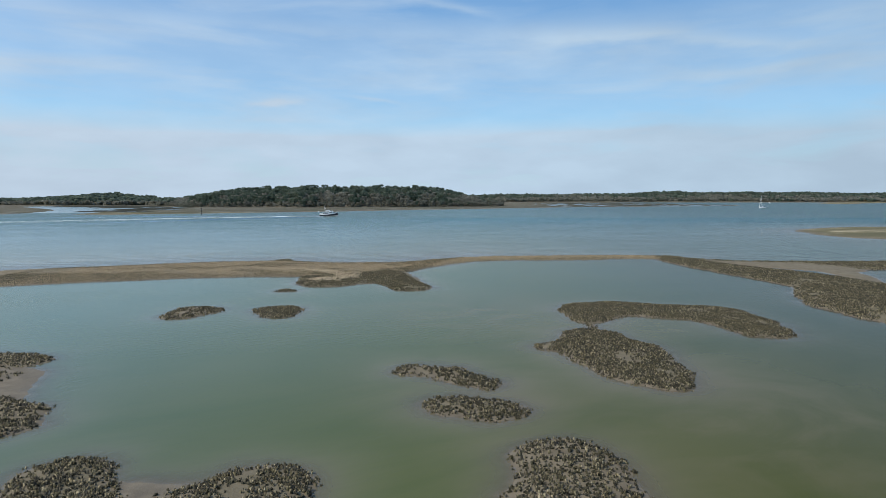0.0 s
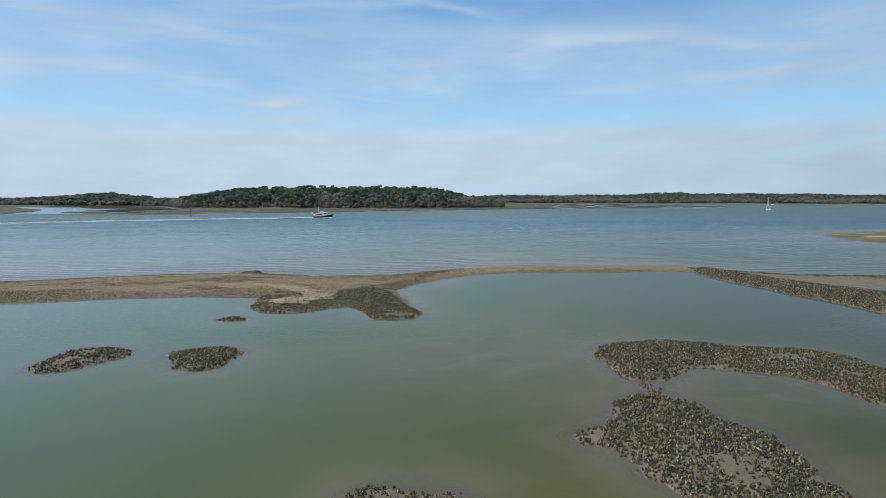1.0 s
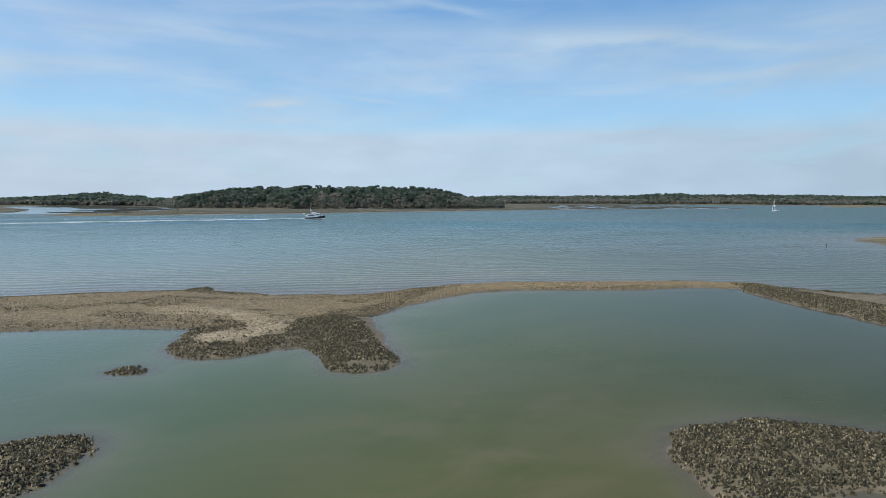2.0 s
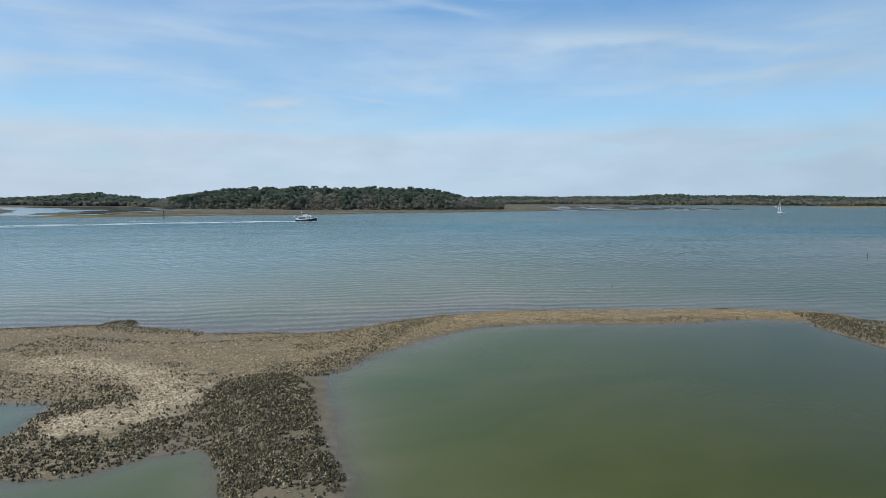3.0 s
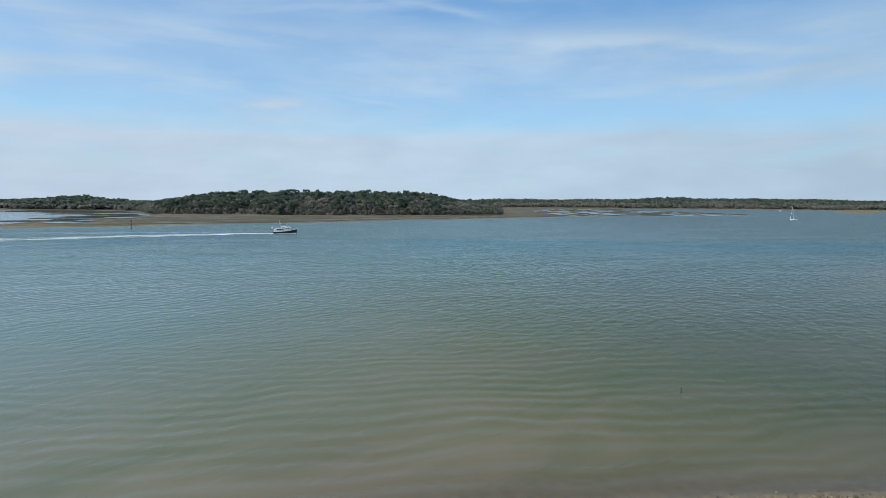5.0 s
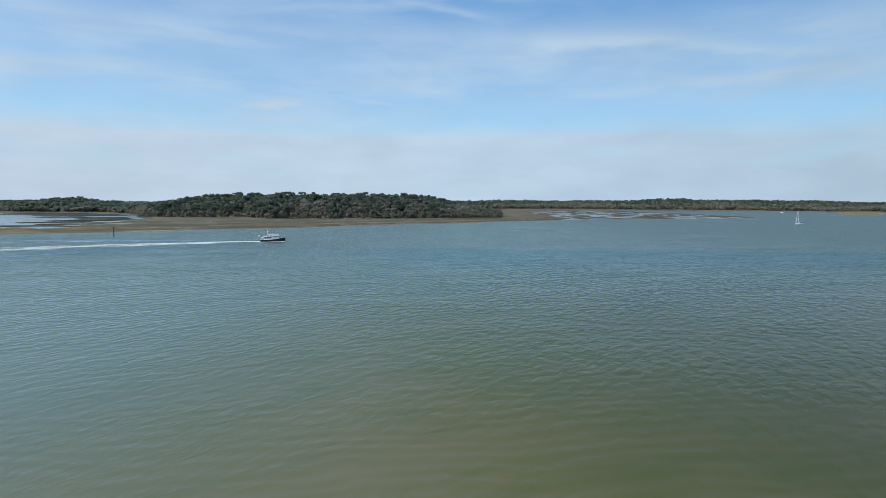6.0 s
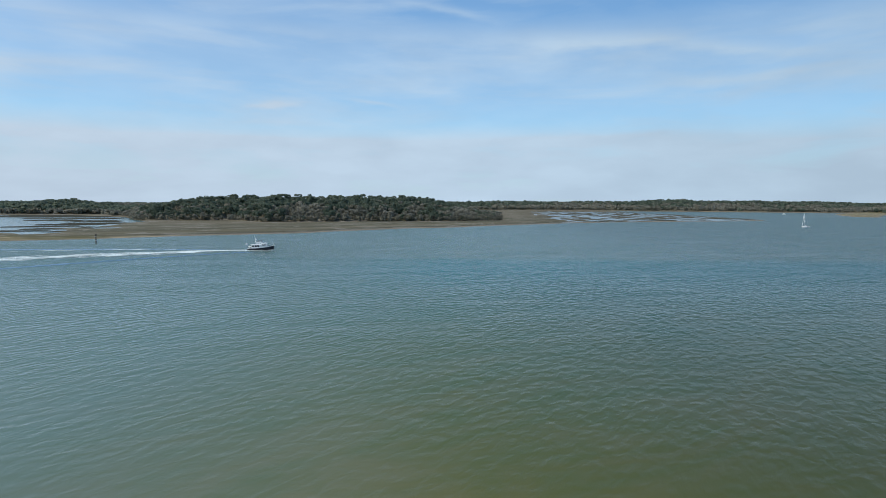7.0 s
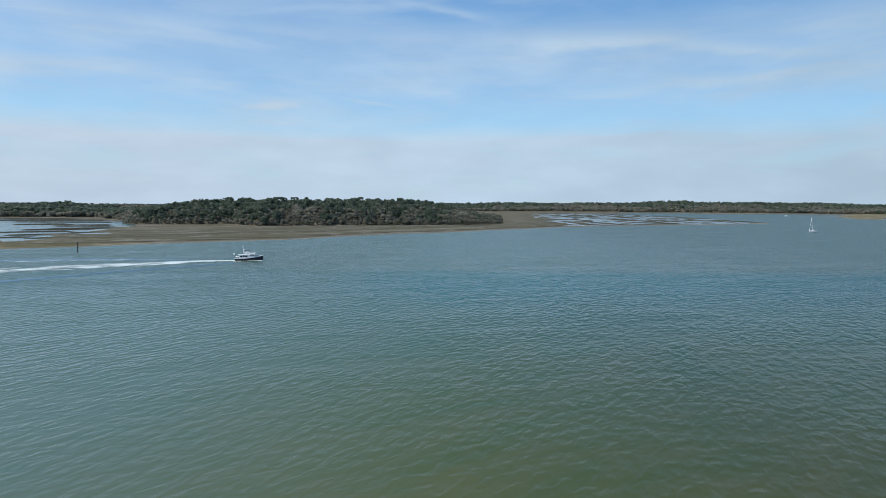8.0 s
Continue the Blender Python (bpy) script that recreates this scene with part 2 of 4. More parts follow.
def water_material():
    k = Nodes("estuary_water")
    p = k.where()
    calm = k.attr("calm")
    depth = k.attr("depth")
    # short wind ripples, longer chop, and low swell that runs onto the bar
    rip = k.noise(k.scaled(p, 0.55, 1.5, 1.0, 56.0), 1.7, 3, 0.6, 0.5)
    chop = k.noise(k.scaled(p, 0.58, 1.05, 1.0, 56.0), 0.62, 1.4, 0.5, 0.3)
    patch = k.noise(k.scaled(p, 0.022, 0.05, 1.0, 12.0), 1.0, 4, 0.5, 0.5)
    wave = k.n.new("ShaderNodeTexWave")
    wave.wave_type, wave.bands_direction = "BANDS", "Y"
    k.l.new(k.scaled(p, 1, 1, 1, 9.0), wave.inputs["Vector"])
    wave.inputs["Scale"].default_value = 0.118
    wave.inputs["Distortion"].default_value = 11.0
    wave.inputs["Detail"].default_value = 2.0
    wave.inputs["Detail Scale"].default_value = 0.45
    sepw = k.n.new("ShaderNodeSeparateXYZ")
    k.l.new(p, sepw.inputs[0])
    x_, y_ = sepw.outputs[0], sepw.outputs[1]
    windy = k.math("MULTIPLY", k.math("SUBTRACT", 1.0, calm), k.span(patch, 0.32, 0.62, 0.55, 1.05))
    still = k.math("MULTIPLY_ADD", windy, 0.30, k.span(patch, 0.36, 0.64, 0.12, 0.75))
    h1 = k.math("MULTIPLY", rip, k.math("MULTIPLY", still, k.math("MULTIPLY_ADD", k.attr("swell"), 0.022, k.span(y_, 125.0, 240.0, 0.034, 0.066))))
    h2 = k.math("MULTIPLY", chop, k.math("MULTIPLY", k.math("MULTIPLY", windy, k.span(k.attr("swell"), 0.0, 1.0, 1.0, 0.35)), k.span(y_, 160.0, 405.0, 0.15, 1.28)))
    h3 = k.math("MULTIPLY", wave.outputs["Fac"], k.math("MULTIPLY", k.attr("swell"), k.span(patch, 0.3, 0.7, 0.03, 0.085)))
    roll = k.noise(k.scaled(p, 0.14, 0.46, 1.0, 75.0), 1.0, 2.5, 0.55, 0.4)
    h4 = k.math("MULTIPLY", roll, k.math("MULTIPLY", windy, k.span(y_, 185.0, 395.0, 0.07, 1.0)))      # steeper waves in midstream
    nor = k.bump(k.math("ADD", k.math("ADD", h1, h4), k.math("ADD", h2, h3)), 1.0, 1.0)
    silt = k.noise(k.scaled(p, 0.05, 0.11, 1.0, 30.0), 1.0, 5, 0.6, 1.0)
    shoal = k.math("POWER", 2.718, k.math("MULTIPLY", depth, k.span(calm, 0.0, 1.0, -1.7, -4.8)))
    murk = k.mix(calm, k.ramp(silt, (0.35, (0.068, 0.092, 0.020)), (0.65, (0.092, 0.104, 0.027))),
                 k.ramp(silt, (0.35, (0.070, 0.084, 0.009)), (0.65, (0.098, 0.106, 0.020))))
    murk = k.mix(k.span(sepw.outputs[1], 170.0, 350.0, 0.0, 0.92), murk, (0.006, 0.108, 0.128))      # bluer outwards: part of the sky's reflection is put into the colour
    murk = k.mix(k.math("MULTIPLY", calm, k.span(y_, 45.0, 130.0, 0.0, 0.10)), murk, (0.046, 0.092, 0.062))      # greener near, bluer by the bar: a little sky reflection in the colour
    murk = k.mix(k.math("MULTIPLY", shoal, k.span(silt, 0.3, 0.65, 0.5, 0.95)), murk, (0.238, 0.204, 0.140))      # stirred silt over the shoals
    # teal to the west, the stronger sky reflection there put into the colour
    murk = k.mix(k.math("MULTIPLY", k.math("MULTIPLY", k.span(x_, -34.0, 12.0, 0.60, 0.0), k.span(calm, 0.0, 1.0, 1.2, 1.0)),
                        k.math("MAXIMUM", calm, k.span(y_, 118.0, 175.0, 0.35, 1.0))), murk, (0.062, 0.112, 0.100))
    # lighter west, darker east: the light on the water put into its colour
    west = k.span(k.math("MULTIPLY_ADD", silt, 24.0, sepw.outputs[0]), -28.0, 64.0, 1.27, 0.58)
    mid_ = k.span(y_, 180.0, 380.0)      # midstream has its own painted darkening, only towards the east
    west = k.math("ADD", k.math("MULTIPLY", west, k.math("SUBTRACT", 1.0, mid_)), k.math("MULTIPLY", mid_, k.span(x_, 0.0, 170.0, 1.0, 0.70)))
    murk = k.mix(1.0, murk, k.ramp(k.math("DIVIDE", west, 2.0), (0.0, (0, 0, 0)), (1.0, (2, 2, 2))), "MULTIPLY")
    # calm pond darkened further to the east, shade put into its colour
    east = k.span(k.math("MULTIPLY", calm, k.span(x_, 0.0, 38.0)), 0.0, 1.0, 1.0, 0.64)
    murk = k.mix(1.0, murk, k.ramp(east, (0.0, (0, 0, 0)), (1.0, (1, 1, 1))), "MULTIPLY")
    # plumes of stirred mud drift off the spit and the reefs
    swirl = k.noise(k.scaled(p, 0.11, 0.15, 1.0, 20.0), 1.0, 5, 0.6, 1.2)
    for cx, cy, rx, ry, much in ((4.0, 66.0, 11.0, 13.0, 0.60), (17.0, 34.0, 11.0, 12.0, 0.55), (22.0, 57.5, 6.0, 4.0, 0.75), (1.5, 37.5, 5.5, 5.0, 0.50)):
        du, dv = k.math("DIVIDE", k.math("SUBTRACT", x_, cx), rx), k.math("DIVIDE", k.math("SUBTRACT", y_, cy), ry)
        plume = k.math("POWER", 2.718, k.math("MULTIPLY", k.math("ADD", k.math("MULTIPLY", du, du), k.math("MULTIPLY", dv, dv)), -1.0))
        murk = k.mix(k.math("MULTIPLY", plume, k.span(swirl, 0.40, 0.62, 0.35 * much, much)), murk, (0.150, 0.126, 0.070))
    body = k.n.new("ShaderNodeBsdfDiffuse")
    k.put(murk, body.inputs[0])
    clear = k.n.new("ShaderNodeBsdfTransparent")
    cloudy = k.math("MULTIPLY", k.math("ADD", 0.6, silt), depth)
    fade = k.math("SUBTRACT", 1.0, k.math("POWER", 2.718, k.math("MULTIPLY", cloudy, -13.0)), clamp=True)
    under = k.blend(fade, clear.outputs[0], body.outputs[0])
    gloss = k.n.new("ShaderNodeBsdfGlossy")
    k.put(k.span(calm, 0.0, 1.0, 0.24, 0.15), gloss.inputs["Roughness"])
    gloss.inputs["Color"].default_value = (1, 1, 1, 1)
    k.l.new(nor, gloss.inputs["Normal"])
    fres = k.n.new("ShaderNodeFresnel")
    fres.inputs[0].default_value = 1.33
    k.l.new(nor, fres.inputs["Normal"])
    # a ruffled surface never mirrors fully at a grazing view
    # sky reflection is also set by place: stronger west, weaker east
    mirror = k.math("MULTIPLY", k.math("POWER", fres.outputs[0], k.math("ADD", k.math("MULTIPLY_ADD", k.span(x_, -40.0, 18.0, -0.22, 0.0), k.span(y_, 180.0, 300.0, 1.0, 0.0), 1.22), k.math("MULTIPLY", k.math("MULTIPLY", calm, k.span(y_, 85.0, 120.0, 1.0, 0.4)), k.span(x_, -12.0, 22.0, 0.0, 0.02)))), 0.90)
    ruffle = k.math("ADD", k.math("MULTIPLY", k.math("SUBTRACT", 1.0, calm), k.span(x_, -50.0, 300.0, 0.42, 1.60)),
                    k.math("MULTIPLY", calm, k.math("MULTIPLY", k.span(x_, -50.0, 60.0, 0.45, 1.10), k.span(y_, 300.0, 520.0, 1.0, 0.25))))
    shine = k.math("DIVIDE", mirror, k.math("MULTIPLY_ADD", mirror, ruffle, 1.0))
    return k.done(k.blend(shine, under, gloss.outputs[0]))


def oyster_material():
    k = Nodes("oyster_shell")
    p = k.where()
    r = k.island()
    col = k.ramp(r, (0.0, (0.010, 0.009, 0.005)), (0.52, (0.030, 0.027, 0.012)), (0.80, (0.120, 0.105, 0.050)), (1.0, (0.38, 0.33, 0.21)))
    broad = k.noise(p, 0.35, 3)
    col = k.mix(k.span(broad, 0.35, 0.7, 0.0, 0.45), col, (0.058, 0.052, 0.020))
    return k.done(k.shade(col, 0.8, k.bump(k.noise(p, 26.0, 3), 0.6, 0.02)))


def flake_material():
    k = Nodes("bleached_shell")
    r = k.island()
    col = k.ramp(r, (0.0, (0.085, 0.062, 0.030)), (0.45, (0.20, 0.150, 0.080)), (0.85, (0.31, 0.24, 0.135)), (1.0, (0.44, 0.36, 0.23)))
    return k.done(k.shade(col, 0.6, k.bump(k.noise(k.where(), 30.0, 2), 0.3, 0.01)))


def leaf_material(name, dark, mid, light):
    k = Nodes(name)
    p = k.where()
    info = k.n.new("ShaderNodeObjectInfo").outputs["Random"]
    own = k.math("FRACT", k.math("ADD", k.attr("tone"), info))
    col = k.ramp(own, (0.0, dark), (0.5, mid), (1.0, light))
    col = k.mix(k.span(k.noise(p, 0.35, 3, 0.6), 0.35, 0.7, 0.0, 0.35), col, dark)
    through_ = k.n.new("ShaderNodeBsdfTranslucent")
    k.put(col, through_.inputs[0])
    return k.done(k.blend(0.52, k.shade(col, 0.75, None, Specular_IOR_Level=0.2), through_.outputs[0]))


def plain(name, colour, rough=0.5, wear=0.25, scale=3.0, metal=0.0):
    k = Nodes(name)
    p = k.n.new("ShaderNodeTexCoord").outputs["Object"]
    f = k.noise(p, scale, 5, 0.6)
    col = k.mix(k.span(f, 0.35, 0.75, 0.0, wear), colour, tuple(c * 0.55 for c in colour))
    return k.done(k.shade(col, k.span(f, 0.3, 0.7, rough * 0.85, min(1, rough * 1.15)), k.bump(f, 0.08, 0.02), Metallic=metal))


def foam_material():
    k = Nodes("wake_foam")
    p = k.where()
    body = k.shade((0.64, 0.74, 0.75), 0.7)
    clear = k.n.new("ShaderNodeBsdfTransparent").outputs[0]
    grain = k.math("ADD", k.math("MULTIPLY", k.noise(k.scaled(p, 0.07, 0.42, 1, 33), 1.0, 5, 0.65), 0.75),
                   k.math("MULTIPLY", k.noise(p, 1.8, 3, 0.6), 0.25))
    f = k.span(k.math("ADD", k.math("MULTIPLY_ADD", grain, 3.4, -1.22), k.attr("foam")), 0.62, 1.0)
    return k.done(k.blend(f, clear, body))


MUD, WATER = ground_material(), water_material()
OYSTER, FLAKE = oyster_material(), flake_material()
PINE = leaf_material("pine_needles", (0.094, 0.130, 0.094), (0.132, 0.168, 0.124), (0.174, 0.206, 0.154))
SCRUB = leaf_material("grey_green_scrub", (0.165, 0.172, 0.135), (0.226, 0.228, 0.184), (0.310, 0.304, 0.250))
BARK = plain("bark", (0.085, 0.068, 0.052), 0.9, 0.5, 1.5)
NAVY = plain("navy_hull_paint", (0.004, 0.006, 0.014), 0.5, 0.15, 0.8)
WHITE = plain("white_gelcoat", (0.80, 0.81, 0.80), 0.35, 0.10, 0.7)
STEEL = plain("stainless_steel", (0.62, 0.63, 0.64), 0.3, 0.1, 2.0, 1.0)
DARKGLASS = plain("tinted_glass", (0.015, 0.018, 0.020), 0.08, 0.0)
TEAK = plain("teak_deck", (0.30, 0.20, 0.115), 0.7, 0.3, 2.0)
CANVAS = plain("dark_canvas", (0.035, 0.045, 0.075), 0.85, 0.3, 2.0)
TIMBER = plain("weathered_timber", (0.062, 0.050, 0.040), 0.9, 0.5, 4.0)
FOAM = foam_material()


# ---- shapes of the place, in numbers ----
def lattice(x, y, seed):
    h = (x.astype(np.int64) * 374761393 + y.astype(np.int64) * 668265263 + seed * 974634599) & 0xFFFFFFFF
    h = ((h ^ (h >> 13)) * 1274126177) & 0xFFFFFFFF
    return ((h ^ (h >> 16)) & 0xFFFFFF) / float(0xFFFFFF)


def smooth_noise(x, y, seed=0):
    """Value noise from -1 to 1, one bump a metre."""
    xi, yi = np.floor(x), np.floor(y)
    u, v = x - xi, y - yi
    u, v = u * u * (3 - 2 * u), v * v * (3 - 2 * v)
    a, b = lattice(xi, yi, seed), lattice(xi + 1, yi, seed)
    c, d = lattice(xi, yi + 1, seed), lattice(xi + 1, yi + 1, seed)
    return 2 * (a + (b - a) * u + (c - a) * v + (a - b - c + d) * u * v) - 1


def fractal(x, y, seed=0, octaves=3):
    s, amp, tot = 0, 1.0, 0.0
    for o in range(octaves):
        s = s + amp * smooth_noise(x * 2**o, y * 2**o, seed + 17 * o)
        tot += amp
        amp *= 0.5
    return s / tot


def inside(x, y, chain):
    """How far inside a chain of discs (x, y, radius) a place lies; below nought outside."""
    best = np.full(np.shape(x), -1e9)
    links = list(zip(chain[:-1], chain[1:])) if len(chain) > 1 else [(chain[0], chain[0])]
    for (x0, y0, r0), (x1, y1, r1) in links:
        dx, dy = x1 - x0, y1 - y0
        t = np.clip(((x - x0) * dx + (y - y0) * dy) / (dx * dx + dy * dy + 1e-9), 0, 1)
        best = np.maximum(best, r0 + t * (r1 - r0) - np.hypot(x - x0 - t * dx, y - y0 - t * dy))
    return best


# every reef: its line of discs, height in metres, oysters per square metre
REEFS = {
    "oval": ([(-27.4, 62.4, 1.7), (-26.4, 65.2, 2.6)], 0.22, 7.5),
    "round": ([(-17.2, 62.9, 2.0), (-18.0, 65.2, 2.6)], 0.26, 13),
    "tiny": ([(-20.9, 79.8, 1.2), (-20.2, 79.6, 1.0)], 0.16, 10),
    "west_far": ([(-42, 46.5, 2.8), (-34, 44.9, 2.1), (-31.0, 44.6, 1.7)], 0.28, 9),
    "west_middle": ([(-37, 41.6, 2.4), (-30.5, 40.2, 1.6)], 0.09, 2.2),
    "west": ([(-38, 38.5, 3.0), (-30, 34.6, 3.0), (-25, 32.6, 2.6), (-23.2, 31.6, 1.6)], 0.30, 9),
    "southwest": ([(-16.6, 25.6, 1.9), (-15.3, 22.5, 2.4), (-15.0, 18.0, 3.0)], 0.28, 12),
    "south": ([(-10.0, 22.8, 1.8), (-7.9, 24.0, 2.6), (-8.2, 20.0, 3.6)], 0.28, 11),
    "split_far": ([(-1.9, 42.2, 1.3), (0.1, 41.4, 1.7), (2.8, 39.0, 1.0)], 0.18, 10),
    "split_near": ([(0.2, 35.0, 1.6), (2.9, 33.8, 1.8)], 0.18, 10),
    "middle": ([(5.6, 26.9, 2.6), (5.2, 22.0, 3.0)], 0.26, 8),
    "leaf": ([(8.8, 48.9, 1.5), (13.0, 48.8, 4.3), (13.1, 53.0, 2.6), (13.3, 48.0, 4.2), (14.2, 41.65, 3.2), (14.8, 39.0, 1.7)], 0.30, 11),
    "neck": ([(14.0, 55.4, 0.5), (14.2, 58.0, 0.7)], 0.10, 6),
    "hook": ([(14.7, 60.2, 1.9), (16.4, 65.6, 4.1), (19.0, 66.6, 3.8), (23.5, 64.9, 3.9), (28.0, 63.6, 4.1), (29.2, 58.5, 3.5), (29.0, 54.5, 2.3)], 0.32, 13),
    "east": ([(45.0, 124.6, 1.6), (46.8, 119.0, 3.9), (48.4, 109.3, 4.8), (51.5, 100.0, 6.0), (54.6, 91.5, 7.2), (55.5, 82.5, 7.0), (51.5, 75.0, 6.8), (49.0, 68.0, 7.0), (48.5, 62.0, 6.4), (51, 54, 6)], 0.36, 13),
    "east_rim": ([(46.5, 125.0, 0.6), (52.0, 120.6, 0.7), (57.5, 116.8, 0.8), (64.0, 115.2, 1.4)], 0.34, 10),
    "east_arm": ([(64, 114.2, 2.6), (74, 110.0, 6.4), (88, 111, 6.0), (130, 112, 8)], 0.34, 9),
    "east_spur": ([(54, 78.6, 4.0), (70, 79.0, 4.6), (125, 77, 8)], 0.30, 10),
    "spit": ([(-10.0, 97.5, 4.8), (-7.4, 91.0, 3.5), (-5.5, 86.0, 3.0), (-4.1, 82.6, 2.7)], 0.34, 16),
    "saddle": ([(-11.8, 92.0, 2.8), (-12.6, 88.8, 2.8)], 0.16, 4.5),
    "lump": ([(-32.6, 118.8, 0.7), (-30.6, 119.5, 1.2)], 0.50, 14),
    "knob": ([(36.4, 129.3, 0.5), (37.8, 129.6, 0.7)], 0.48, 14),
    "lobe": ([(-17.0, 93.0, 5.2), (-16.6, 87.6, 4.5)], 0.26, 8),
}
BAR = [(47, 124.8, 3.6), (41, 126.2, 3.4), (36, 126.8, 3.4), (28, 125.2, 4.6), (20, 124.8, 4.3), (11, 124.0, 4.0), (4.5, 121.6, 3.9), (0, 117.6, 4.2), (-5, 112, 5.0),
       (-12, 107.0, 8.4), (-22, 104.6, 10.6), (-32, 106.5, 12.3), (-42, 104.2, 12.0), (-56, 98.5, 11.2), (-75, 90, 11), (-110, 78, 12)]
BAR_X = (-110, -75, -56, -42, -32, -22, -12, -5, 0, 4.5, 11, 20, 28, 36, 47, 60, 90)
BAR_Y = (78, 90, 98.5, 104.2, 106.5, 104.6, 107, 112, 117.6, 121.6, 124, 124.8, 125.2, 126.8, 124.8, 115, 112)
MUDFLATS = [[(-15.5, 22.6, 2.3), (-9.5, 22.6, 2.3)], [(-36.0, 42.0, 3.2), (-30.0, 40.2, 2.6), (-26.6, 35.6, 1.6)]]
SANDFLAT = [(49.5, 120.0, 1.2), (56.5, 112.8, 3.6), (62.8, 108.6, 5.6), (67.2, 104.0, 4.4), (65.5, 100.0, 2.8), (64.0, 92.5, 2.0), (62.0, 86.5, 1.3)]
SANDBANK = [(188, 206, 58), (330, 200, 66)]
# the creek's water, and the long low mud islands in it
CREEK = [[(-328, 500, 26), (-350, 570, 31), (-365, 640, 45), (-380, 720, 68), (-430, 830, 88), (-520, 950, 105), (-640, 1060, 80)],
         [(-365, 640, 45), (-304, 600, 26), (-290, 572, 10)], [(-360, 690, 50), (-302, 676, 22)], [(-430, 830, 88), (-372, 790, 32)]]
CREEK_ISLANDS = [[(-478, 862, 12), (-452, 878, 19), (-434, 872, 11)], [(-432, 850, 9), (-388, 868, 12)], [(-384, 676, 8), (-338, 708, 11)], [(-384, 732, 11), (-346, 757, 14)],
                 [(-378, 766, 10), (-334, 790, 15)], [(-338, 640, 8), (-304, 662, 11)], [(-352, 592, 10), (-308, 616, 9)], [(-300, 598, 7), (-266, 626, 13)],
                 [(-408, 818, 9), (-366, 834, 13)], [(-540, 945, 12), (-440, 960, 18)], [(-620, 1000, 24), (-500, 1040, 26)], [(-640, 1080, 26), (-560, 1100, 30)],
                 [(-318, 690, 7), (-286, 702, 9)]]
SHORE_X = (-900, -330, -262, -217, -174, -109, -75, -31, 24, 90, 172, 296, 415, 560, 590, 620, 4000)
SHORE_Y = (505, 502, 488, 521, 560, 608, 659, 715, 758, 839, 924, 1013, 1064, 1150, 1260, 2380, 2480)
WOOD_X = (-2400, -900, -720, -580, -495, -451, -384, -350, -300, -258, -232, -205, -170, -110, -13, 30, 91, 108)
WOOD_Y = (1500, 1250, 1165, 1200, 1085, 1030, 920, 894, 886, 908, 872, 860, 874, 890, 928, 940, 985, 1040)


def reef_edges(x, y):
    """The uneven edge that all reefs share."""
    return 0.50 * fractal(x / 3.2, y / 3.2, 3, 2) + 0.26 * fractal(x / 0.9, y / 0.9, 9, 2)


